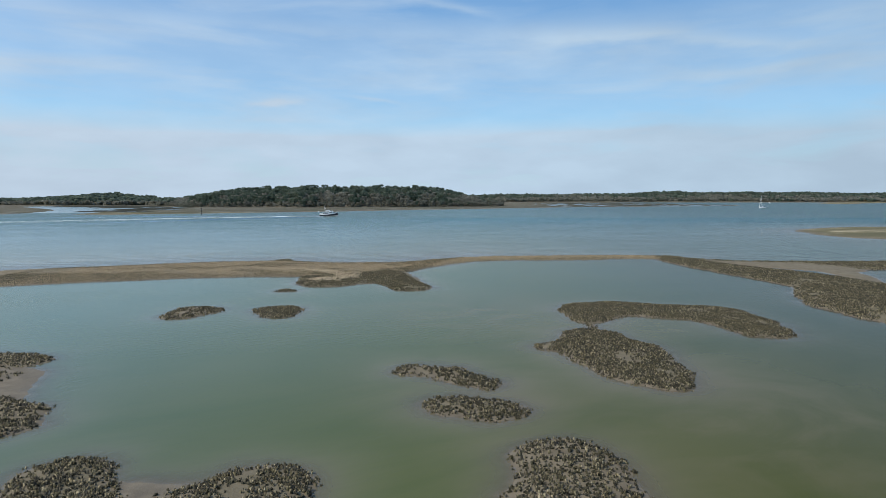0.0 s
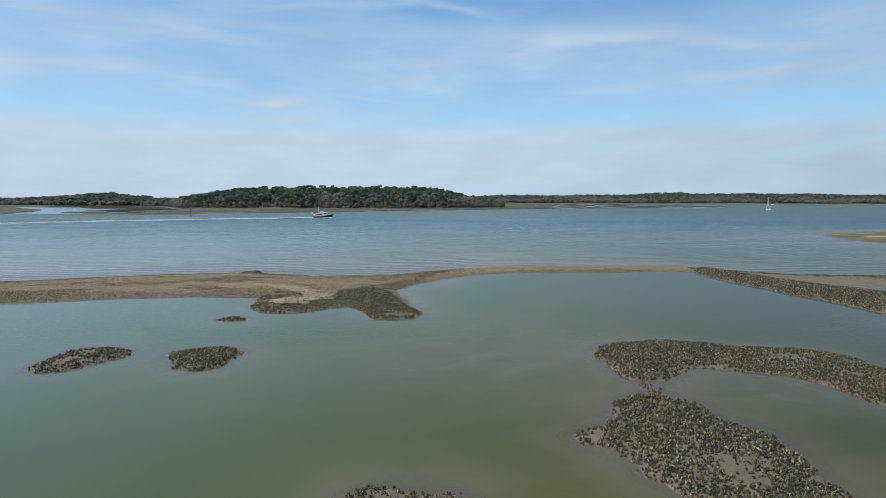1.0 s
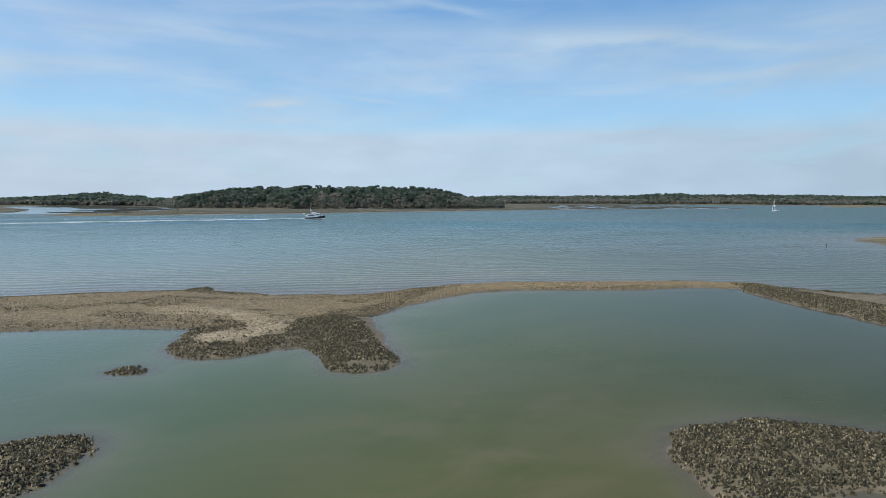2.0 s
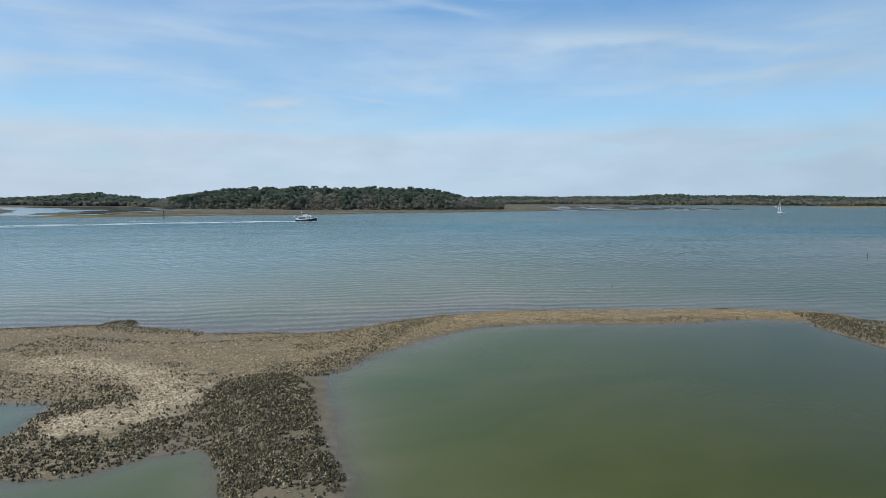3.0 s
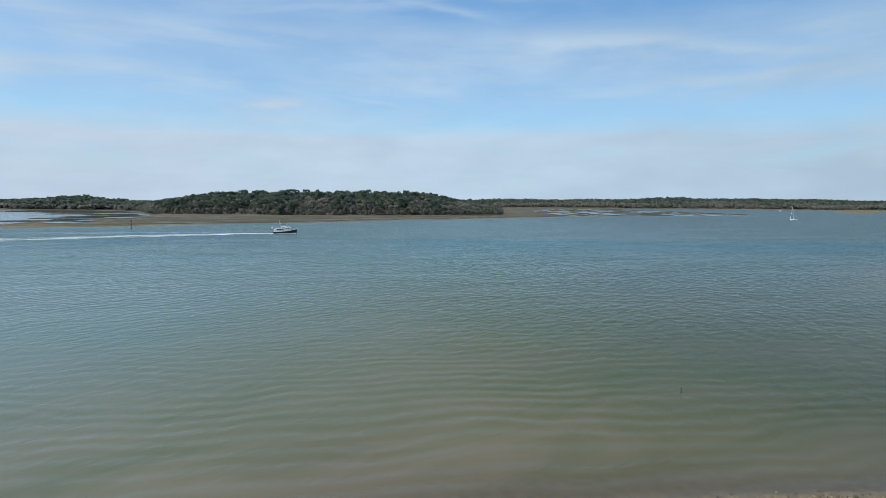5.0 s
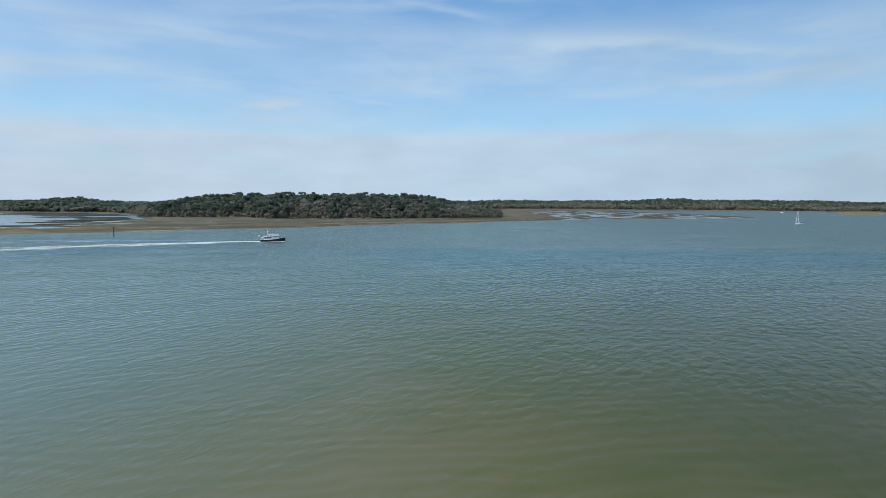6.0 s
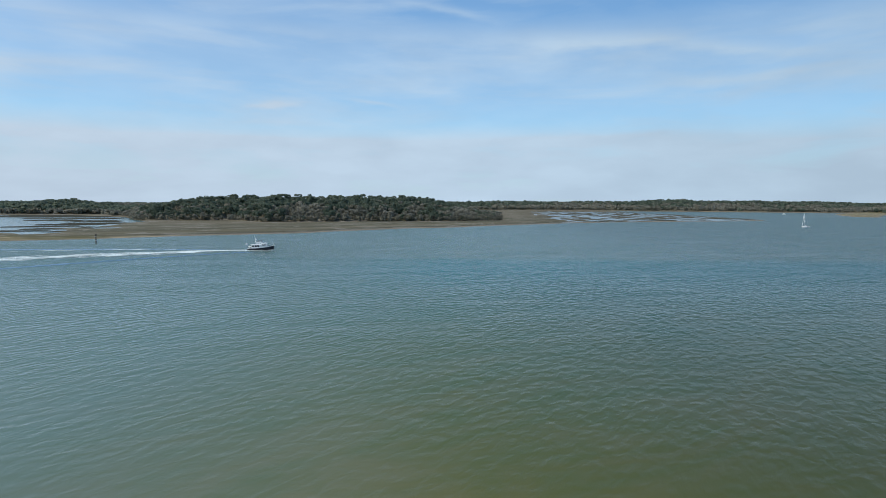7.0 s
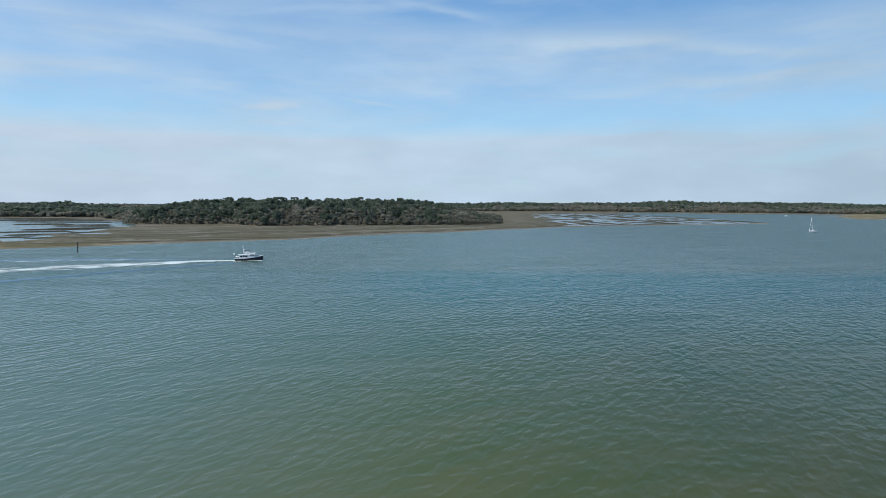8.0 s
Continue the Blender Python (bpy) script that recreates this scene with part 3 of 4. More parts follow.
def land(x, y):
    """Height of the ground and what covers it, at arrays of places."""
    x, y = np.asarray(x, float), np.asarray(y, float)
    z = np.full(x.shape, -1.4) + 0.25 * fractal(x / 14, y / 14, 21, 2)
    shell, pale, marsh, beach, tide, reef = (np.zeros(x.shape) for _ in range(6))
    near = (y < 320) & (x > -130) & (x < 420)
    if near.any():
        u, v = x[near], y[near]
        wob = reef_edges(u, v)
        zz = z[near]

        def raise_to(d, top, slope, width):
            nonlocal zz
            up = np.where(d > 0, top * (1 - np.exp(-np.maximum(d, 0) / width)), np.maximum(slope * d, -1.6 + 0.3 * np.exp(d / 6)))
            zz = np.maximum(zz, up)

        for chain, top, dense in REEFS.values():
            dr = inside(u, v, chain) + wob
            reef[near] = np.maximum(reef[near], np.clip(dr / 0.9, 0, 1) * np.clip((dense - 6) / 7, 0.15, 1))
            raise_to(dr, top + 0.05 * fractal(u / 1.3, v / 1.3, 31, 2), 0.13, 1.1)
        for chain in MUDFLATS:
            raise_to(inside(u, v, chain) + wob, 0.06, 0.10, 1.0)
        raise_to(inside(u, v, SANDFLAT) + 0.6 * wob, 0.30, 0.10, 1.4)
        db = inside(u, v, BAR) + 0.6 * wob
        shelf = np.clip((v - np.interp(u, BAR_X, BAR_Y)) / 3, 0, 1)      # the river side shoals slowly
        raise_to(db, 0.42 + 0.08 * fractal(u / 4, v / 4, 5, 2), 0.10 + (np.interp(u, (-60, 0, 25, 50), (0.010, 0.013, 0.030, 0.060)) - 0.10) * shelf, 2.2)
        shell[near] = np.clip(db / 1.5, 0, 1) * np.clip(0.85 + 0.5 * fractal(u / 6, v / 6, 41, 2), 0, 1)
        ring = inside(u, v, REEFS["lobe"][0])
        shell[near] = np.maximum(shell[near], np.clip(ring / 2, 0, 0.8))
        patch = np.maximum(inside(u, v, [(-28.3, 103.2, 0.8), (-22.2, 101.2, 1.5), (-16.4, 98.0, 1.5), (-14.6, 95.0, 1.3)]), inside(u, v, [(-14.8, 94.5, 1.2), (-15.6, 92.0, 1.3), (-18.5, 90.0, 0.8)]))
        pale[near] = np.clip(0.68 + patch / 2.6 + 0.55 * wob + 0.35 * fractal(u / 1.1, v / 0.8, 47, 2), 0, 1)
        sand = inside(u, v, SANDFLAT)
        reef[near] = np.maximum(reef[near], 0.55 * np.clip(sand / 0.8, 0, 1))
        pale[near] = np.maximum(pale[near], 0.04 * np.clip(0.4 + sand / 2.0 + 0.5 * wob, 0, 1))
        ds = inside(u, v, SANDBANK) + 5 * fractal(u / 22, v / 22, 61, 3)
        raise_to(ds, 0.9, 0.03, 9.0)
        beach[near] = np.clip(ds / 3, 0, 1)
        z[near] = zz
    far = ~near & (y > 400)
    if far.any():
        u, v = x[far], y[far]
        wob = fractal(u / 60, v / 40, 71, 4)
        d = v - np.interp(u, SHORE_X, SHORE_Y) + 9 * wob
        zz = np.where(d > 0, 0.9 * (1 - np.exp(-d / 25)), 0.03 * d)
        lap = 7 * fractal(u / 26, v / 34, 81, 3)
        ribs = fractal((u + 0.22 * v) / 15, (v - 0.5 * u) / 46, 83, 3)
        flats = np.clip((u - 110 - 0.12 * (v - 900)) / 120, 0, 1) * np.clip((d - 6) / 30, 0, 1) * np.clip((2250 - v) / 200, 0, 1)
        zz = zz - flats * np.clip(1.75 - 5.0 * ribs, 0, 2.6) * np.clip((v - 950) / 250, 0.55, 1)
        gut = np.maximum.reduce([inside(u, v, chain) for chain in CREEK]) + lap
        isle = np.maximum.reduce([inside(u, v, chain) for chain in CREEK_ISLANDS]) + 0.55 * lap - 2.5
        bed = np.maximum(-0.9, -0.05 * gut)
        bed = np.where(isle > 0, 1.1 * (1 - np.exp(-np.maximum(isle, 0) / 4)), np.maximum(bed, 0.25 * isle))
        creek = np.clip(gut / 12, 0, 1)
        zz = np.where(gut > 0, bed, np.minimum(zz, np.where(u < -230, 0.05 - 0.09 * gut, 9)))
        w = v - np.interp(u, WOOD_X, WOOD_Y)
        hill = np.interp(u, (-1500, -920, -880, -800, -750, -705, -655, -600, -545, -490, -455, -425, -405, -381, -357, -278, -130, -33, -4, 16, 32, 60, 100),
                         (1, 1, 5, 7, 11, 14, 9, 3, 0, 1, 5, 8, 8, 13, 16, 19.5, 20, 20.5, 17, 12, 8, 5, 2)) * (u < 130)
        zz = zz + np.where(u < 130, hill * np.clip(w / 140, 0, 1) ** 0.8 * np.clip((900 - w) / 300, 0, 1), 0) * (w > 0)
        back = np.clip((v - 2420) / 300, 0, 1)
        zz = zz + back * (np.interp(u, (-600, -200, 240, 460, 720, 830, 935, 1010, 1065, 1105, 1260, 1480, 1740, 2600), (3, 12, 22, 22, 25, 27, 33, 36, 33, 29, 32, 30, 28, 22)) + 3 * fractal(u / 160, v / 260, 91, 2))
        tip = inside(u, v, [(1020, 1560, 24), (1230, 1900, 60), (1700, 2400, 120), (2500, 3000, 200)]) + 14 * wob
        zz = np.maximum(zz, np.where(tip > 0, 1.2 * (1 - np.exp(-tip / 15)), -0.6))
        marsh[far] = np.clip((d - 7) / 9 + 0.6 * wob, 0, 1)
        beach[far] = np.maximum(np.clip(tip / 10, 0, 1), 0.55 * np.clip(1 - np.abs(d - 3) / 6, 0, 1))
        beach[far] = np.maximum(beach[far], np.clip(0.75 + 0.5 * wob, 0, 0.85) * np.clip((np.interp(u, (-290, -150, 100), (46, 9, 0)) - d) / 8, 0, 1) * np.clip(d / 3, 0, 1) * (u > -320) * (u < 100))
        tide[far] = np.clip(d, 0, 600) * (1 - 0.95 * np.maximum(creek, 0.85 * flats)) + 17 * creek + 18 * flats
        reef[far] = np.maximum(np.clip((isle + 3) / 3, 0, 1) * creek, 0.7 * flats)      # dark weedy banks in the creeks
        z[far] = zz
    return z, shell, pale, marsh, beach, tide, reef


def axis(stretches):
    """Coordinates from (start, end, step) stretches."""
    out = []
    for a, b, s in stretches:
        out.append(np.linspace(a, b, max(2, int(round((b - a) / s)) + 1))[:-1])
    return np.concatenate(out + [[stretches[-1][1]]])


def sheet(name, xs, ys, z_of, material, values, keep=None):
    """A grid mesh over xs and ys, with point values for its material."""
    gx, gy = np.meshgrid(xs, ys)
    flat_x, flat_y = gx.ravel(), gy.ravel()
    z, extra = z_of(flat_x, flat_y)
    nx, ny = len(xs), len(ys)
    i = (np.arange(ny - 1)[:, None] * nx + np.arange(nx - 1)[None]).ravel()
    quads = np.stack([i, i + 1, i + nx + 1, i + nx], 1)
    if keep is not None:
        quads = quads[keep(extra)[quads].any(1)]
    me = bpy.data.meshes.new(name)
    me.vertices.add(len(flat_x))
    me.vertices.foreach_set("co", np.stack([flat_x, flat_y, z], 1).ravel())
    me.loops.add(quads.size)
    me.loops.foreach_set("vertex_index", quads.ravel().astype(np.int32))
    me.polygons.add(len(quads))
    me.polygons.foreach_set("loop_start", np.arange(0, quads.size, 4, dtype=np.int32))
    me.polygons.foreach_set("use_smooth", np.ones(len(quads), bool))
    me.update(calc_edges=True)
    for key in values:
        me.attributes.new(key, "FLOAT", "POINT").data.foreach_set("value", extra[key].astype(np.float32))
    me.materials.append(material)
    return new(name, me)


XS = axis([(-4400, -1500, 100), (-1500, -600, 25), (-600, -250, 4.5), (-250, -110, 8), (-110, -62, 2.2), (-62, 74, 0.54), (74, 125, 1.5), (125, 190, 6), (190, 640, 4.5), (640, 1300, 28), (1300, 4400, 100)])
YS = axis([(-600, 0, 40), (0, 16, 2), (16, 134, 0.52), (134, 300, 4), (300, 470, 20), (470, 1250, 6.5), (1250, 1900, 14), (1900, 2400, 25), (2400, 4400, 60)])


def ground_values(x, y):
    z, shell, pale, marsh, beach, tide, reef = land(x, y)
    return z, {"shell": shell, "pale": pale, "marsh": marsh, "beach": beach, "tide": tide, "reef": reef}


def water_values(x, y):
    z = land(x, y)[0]
    north = y - np.interp(x, (-110, -56, -42, -32, -22, -12, -5, 0, 11, 28, 41, 52, 90, 200), (78, 99, 104, 106, 105, 107, 112, 118, 124, 125, 126, 118, 112, 112))
    calm = np.clip((6 - north) / 14, 0, 1)
    calm = np.maximum(calm, np.clip((-235 - x) / 40, 0, 1) * np.clip((y - 525) / 40, 0, 1))
    calm = np.maximum(calm, np.clip((x - 130) / 60, 0, 1) * np.clip((y - np.interp(x, SHORE_X, SHORE_Y) + 5) / 20, 0, 1) * (x < 640))
    swell = np.clip(north / 6, 0, 1) * np.clip((75 - north) / 55, 0, 1) * np.interp(x, (-60, 0, 60, 140), (1.0, 0.9, 0.55, 0.3))
    return np.zeros_like(x), {"depth": np.clip(-z, 0, 4), "calm": calm, "swell": swell, "ground": z}


ground = tagged(sheet("ground", XS, YS, ground_values, MUD, ("shell", "pale", "marsh", "beach", "tide", "reef")),
                "brown tidal mud, shell bars and salt marsh ground", "ground", kind="structure")
WXS = axis([(-4400, -1500, 200), (-1500, -600, 60), (-600, -240, 7), (-240, -110, 14), (-110, -64, 2), (-64, 76, 0.8), (76, 130, 2), (130, 620, 9), (620, 4400, 200)])
WYS = axis([(-600, 0, 60), (0, 16, 4), (16, 150, 0.8), (150, 300, 6), (300, 470, 20), (470, 1250, 12), (1250, 2300, 30), (2300, 4400, 150)])
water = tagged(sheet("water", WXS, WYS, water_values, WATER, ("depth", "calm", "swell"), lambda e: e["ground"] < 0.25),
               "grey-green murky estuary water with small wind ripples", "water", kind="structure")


# ---- helpers for things ----
def part(name, bm, material, parent=None, label="", smooth=False):
    me = bpy.data.meshes.new(name)
    bm.to_mesh(me)
    bm.free()
    if smooth:
        for f in me.polygons:
            f.use_smooth = True
    me.materials.append(material)
    ob = new(name, me)
    if parent:
        ob.parent = parent
    if label:
        ob["label"] = label
    return ob


def raw(name, verts, faces, material, parent=None, values=None):
    """A mesh of triangles or quads straight from number arrays."""
    k = faces.shape[1]
    me = bpy.data.meshes.new(name)
    me.vertices.add(len(verts))
    me.vertices.foreach_set("co", np.asarray(verts, np.float32).ravel())
    me.loops.add(faces.size)
    me.loops.foreach_set("vertex_index", faces.ravel().astype(np.int32))
    me.polygons.add(len(faces))
    me.polygons.foreach_set("loop_start", np.arange(0, faces.size, k, dtype=np.int32))
    me.update(calc_edges=True)
    if values is not None:
        me.attributes.new("tone", "FLOAT", "POINT").data.foreach_set("value", np.asarray(values, np.float32))
    me.materials.append(material)
    ob = new(name, me)
    if parent:
        ob.parent = parent
    return ob


def strew(template, places, turns, sizes):
    """Copies of one small mesh (verts, faces) at places, as joined arrays."""
    v, f = template
    c, s = np.cos(turns)[:, None], np.sin(turns)[:, None]
    x = v[None, :, 0] * c - v[None, :, 1] * s
    y = v[None, :, 0] * s + v[None, :, 1] * c
    pts = np.stack([x, y, np.broadcast_to(v[None, :, 2], x.shape)], -1) * sizes[:, None, None] + places[:, None]
    faces = f[None] + (np.arange(len(places)) * len(v))[:, None, None]
    return pts.reshape(-1, 3), faces.reshape(-1, f.shape[1])


# ---- oysters ----
rng = np.random.default_rng(5)


def clump_template(r, shells, joined=False):
    """A cluster of oyster shells that stand up out of the mud: thin leaning blades with a blunt lip."""
    verts, faces = [], []
    for _ in range(shells):
        a, lean = r.uniform(0, 2 * np.pi), r.uniform(0.15, 1.1)
        h, w, t = r.uniform(0.08, 0.18), r.uniform(0.045, 0.085), r.uniform(0.025, 0.05)
        ca, sa = np.cos(a), np.sin(a)
        ox, oy = r.uniform(-0.10, 0.10, 2)
        rows = []
        for px, py, pz in ((-w * .7, -t, -.03), (w * .7, -t, -.03), (0, t, -.03), (-w, 0, h * .8), (w * .8, 0, h)):
            py = py + pz * lean
            rows.append((ox + px * ca - py * sa, oy + px * sa + py * ca, pz))
        b, c = len(verts), len(verts) + 2
        if joined and verts:
            c = 2
        verts += rows
        faces += [(b, b + 1, b + 4), (b, b + 4, b + 3), (b + 1, c, b + 4), (c, b, b + 3), (c, b + 3, b + 4)]
    return np.array(verts), np.array(faces)


CLUMPS = [clump_template(rng, n) for n in (2, 2, 3, 3)]


def cover_places(x0, x1, y0, y1, per_m2, chance):
    n = int((x1 - x0) * (y1 - y0) * per_m2)
    x, y = rng.uniform(x0, x1, n), rng.uniform(y0, y1, n)
    ok = rng.random(n) < chance(x, y)
    x, y = x[ok], y[ok]
    z = land(x, y)[0]
    ok = z > -0.06
    return np.stack([x, y, z], 1)[ok]


CLUMP_MESHES = []
for v, f in [clump_template(rng, n, True) for n in (2, 3, 3, 4)]:
    one = bpy.data.meshes.new("oyster_clump")
    one.from_pydata(v.tolist(), [], f.tolist())
    one.materials.append(OYSTER)
    CLUMP_MESHES.append(one)


def oyster_field(name, label, places, size=1.0, singles=0):
    """A reef: single clusters as parts, the rest joined."""
    root = tagged(new(name), label, "oyster reef", "oyster reefs")
    for x, y, z in places[:singles]:
        ob = new("oyster_clump", CLUMP_MESHES[int(rng.integers(0, len(CLUMP_MESHES)))])
        ob.parent = root
        ob.location = (x, y, z)
        ob.rotation_euler = (0, 0, rng.uniform(0, 6.28))
        ob.scale = (size * rng.uniform(0.8, 1.4),) * 3
    places = places[singles:]
    allv, allf, n = [], [], 0
    pick = rng.integers(0, len(CLUMPS), len(places))
    for k, tpl in enumerate(CLUMPS):
        p = places[pick == k]
        if len(p):
            v, f = strew(tpl, p, rng.uniform(0, 6.28, len(p)), size * rng.uniform(0.7, 1.35, len(p)))
            allv.append(v)
            allf.append(f + n)
            n += len(v)
    tagged(raw("oyster_cover", np.concatenate(allv), np.concatenate(allf), OYSTER, root), kind="stuff")
    return root


def reef_chance(chain):
    def chance(x, y):
        d = inside(x, y, chain) + reef_edges(x, y)
        bare = fractal(x / 1.7, y / 1.7, 55, 2)
        sand = np.clip(0.6 - inside(x, y, SANDFLAT) / 0.8, 0.03 if chain[0][0] > 60 or chain[0][1] > 125.5 else 0.10, 1)
        return sand * np.clip(1.1 - 1.6 * land(x, y)[2], 0.04, 1) * np.clip((d + 0.25) / 0.5, 0, 1) * np.clip(1.05 - 1.9 * np.maximum(bare - 0.12, 0), 0.05, 1)
    return chance


OYSTER_LINES = {"spit": [(-9.7, 96.6, 3.5), (-8.0, 91.0, 3.0), (-5.8, 86.0, 2.8), (-4.3, 82.5, 2.6)]}      # bare mud along the pond
SINGLES = {"round": 150, "oval": 110, "split_far": 110, "split_near": 120, "middle": 200, "leaf": 260, "hook": 260, "spit": 280, "southwest": 120, "south": 140, "tiny": 40, "lobe": 160}
REEF_LABELS = {"oval": "oval reef of grey oysters round bare mud", "round": "small round reef of dark grey oysters in the pond",
               "east": "long olive-brown oyster reef beside the pond", "spit": "dense dark oyster reef on a pointed spit",
               "hook": "hook-shaped reef of olive-brown oysters", "leaf": "leaf-shaped mud reef set with grey oysters", "saddle": "low wet mud saddle with scattered oysters"}
for key, (chain, top, dense) in REEFS.items():
    cx, cy, cr = (np.array(c) for c in zip(*chain))
    pts = cover_places((cx - cr).min() - 1, min((cx + cr).max() + 1, 100), max((cy - cr).min() - 1, 17), (cy + cr).max() + 1, dense * (1.7 if key.startswith("east") else 4.0), reef_chance(OYSTER_LINES.get(key, chain)))
    oyster_field("oyster_reef", REEF_LABELS.get(key, "low mud reef covered with dark oyster clusters"), pts, 0.86 if key.startswith("east") else 0.70, SINGLES.get(key, 0))


def bar_chance(x, y):
    d = inside(x, y, BAR) + 0.6 * reef_edges(x, y)
    west = np.clip((-2 - x) / 6, 0, 1)
    rel = y - np.interp(x, BAR_X, BAR_Y)
    rows = fractal(x / 10, rel / 2.2, 77, 3)
    north_rim = np.exp(-((d - 1.1) / 1.2) ** 2) * np.clip(rel / 2, 0, 1) * np.clip((-16 - x) / 10, 0, 1) * np.clip(0.5 + 1.2 * rows, 0.05, 0.7)
    rim = np.exp(-((d - 0.8) / 0.9) ** 2)
    mid = np.clip(3.0 * (rows - 0.15), 0, 0.45) * west
    south = np.clip((96.5 - y) / 4, 0, 0.6) * west * np.clip(d, 0, 1)
    north_band = np.exp(-((inside(x, y, [(-9, 108.5, 0.5), (-5, 114, 0.8), (-1.5, 119.3, 0.9), (2.5, 122.8, 0.5)]) + 0.2) / 1.0) ** 2) * 0.55
    pond_band = np.clip(0.55 + inside(x, y, [(-8.0, 100.5, 2.0), (-5.0, 105.2, 1.5), (-2.8, 111.0, 1.2), (-1.0, 116.0, 1.0), (1.2, 120.3, 0.6)]) / 1.6 + 0.8 * rows, 0, 0.8)
    lump = np.clip(inside(x, y, [(-44, 115.5, 0.6), (-36, 118.3, 0.8), (-31, 119.2, 1.2)]) + 0.4, 0, 1) * 0.7
    hollow = np.clip(0.5 + inside(x, y, [(-33, 99.5, 1.4), (-28, 97.5, 1.8), (-24, 95.5, 1.6), (-22, 92.5, 1.4)]) / 2 + 0.7 * rows, 0, 0.42)
    weedy = np.clip(0.35 + inside(x, y, [(13, 121.4, 0.5), (18, 121.6, 0.9), (25, 121.8, 0.9), (31, 123.4, 0.6)]) / 1.4 + 0.9 * rows, 0, 0.5)
    sparse = 0.014 + 0.008 * west + 0.012 * np.clip(rows, 0, 1)
    bare = np.clip(1 - inside(x, y, [(-27, 104, 1.8), (-20, 100.5, 2.2), (-15.5, 95.5, 1.8), (-17.5, 91.5, 1.5)]), 0.04, 1)
    return np.where(d > -0.5, np.maximum.reduce([mid, north_rim, rim * (0.10 + 0.26 * west), south, north_band, pond_band, weedy, hollow, lump, sparse, np.clip(1.2 * (rows - 0.26), 0, 0.14) * west, 0.5 * np.exp(-((d - 0.5) / 0.5) ** 2) * np.clip((np.interp(x, BAR_X, BAR_Y) - y) / 2, 0, 1) * np.clip(0.3 + 1.6 * rows, 0, 1)]) * bare, 0)


oyster_field("oyster_bed", "scattered dark oyster clusters along the shell bar", cover_places(-68, 52, 80, 133, 38, bar_chance), 0.52, 280)


# ---- bleached shells on the bar ----
def flake_template():
    v = np.array([(-.06, -.035, -.01), (.05, -.05, -.01), (.06, .04, -.01), (-.04, .05, -.01), (.01, 0, .055)])
    f = np.array([(0, 1, 4), (1, 2, 4), (2, 3, 4), (3, 0, 4)])
    return v, f


def flake_chance(x, y):
    d = inside(x, y, BAR) + 0.6 * reef_edges(x, y)
    pale = land(x, y)[2]
    return np.clip(d / 1.2, 0, 1) * np.clip(0.6 + 0.6 * fractal(x / 3, y / 3, 12, 2), 0.15, 1) + pale * 0.9


pts = cover_places(-62, 48, 84, 132, 34, flake_chance)
pts[:, 2] += 0.01
v, f = strew(flake_template(), pts, rng.uniform(0, 6.28, len(pts)), rng.uniform(0.5, 1.5, len(pts)))
tagged(raw("loose_shells", v, f, FLAKE), "bleached loose oyster shells strewn over the bar", "shells", kind="stuff")


# ---- woods ----
def leaf_quads(r, lobes, per_lobe, size, ragged=0.28):
    """Leaf clumps as small bent quads over several uneven lobes, each lobe of its own tone; lobes: (x, y, z, rx, rz)."""
    verts, faces, tone = [], [], []
    for (lx, ly, lz, rx, rz) in lobes:
        own = r.uniform(-0.10, 0.10)
        for _ in range(per_lobe):
            d = r.normal(size=3)
            d /= np.linalg.norm(d)
            d[2] = abs(d[2]) if r.random() < 0.7 else d[2]
            c = np.array((lx, ly, lz)) + d * (rx, rx, rz) * r.uniform(0.80, 1.08)
            nrm = d / (rx, rx, rz) * rx + r.normal(size=3) * ragged
            nrm /= np.linalg.norm(nrm)
            a = np.cross(nrm, (0.3, 0.2, 1.0))
            a /= np.linalg.norm(a)
            b = np.cross(nrm, a)
            s = size * r.uniform(0.6, 1.3)
            k = len(verts)
            verts += [c - a * s - b * s * .7, c + a * s * .8 - b * s, c + a * s + b * s * .8, c - a * s * .7 + b * s]
            verts[-2] = verts[-2] - nrm * s * 0.35
            faces.append((k, k + 1, k + 2, k + 3))
            tone += [own + r.uniform(-0.05, 0.05)] * 4
    return np.array(verts), np.array(faces), np.array(tone)


def pine_lobes(r, n):
    """A rounded pine crown of unit height on a bare stem."""
    return [(r.uniform(-.19, .19), r.uniform(-.19, .19), r.uniform(.22, .88), r.uniform(.13, .21), r.uniform(.10, .16)) for _ in range(n)]


def scrub_lobes(r, n):
    """A broad bush-like crown of unit height that reaches low."""
    return [(r.uniform(-.28, .28), r.uniform(-.28, .28), r.uniform(.22, .80), r.uniform(.15, .25), r.uniform(.14, .22)) for _ in range(n)]


tree_rng = np.random.default_rng(11)
PINES = [leaf_quads(tree_rng, pine_lobes(tree_rng, 9), 15, 0.066) for _ in range(6)]
SCRUBS = [leaf_quads(tree_rng, scrub_lobes(tree_rng, 10), 13, 0.080) for _ in range(6)]
FAR_PINES = [leaf_quads(tree_rng, [(a * 2.0, b * 2.0, c * .9, d * 1.5, e) for a, b, c, d, e in scrub_lobes(tree_rng, 8)], 6, 0.18, 0.2) for _ in range(4)]
FAR_SCRUBS = [leaf_quads(tree_rng, [(a * 2.1, b * 2.1, c * .9, d * 1.6, e) for a, b, c, d, e in scrub_lobes(tree_rng, 8)], 6, 0.20, 0.2) for _ in range(4)]


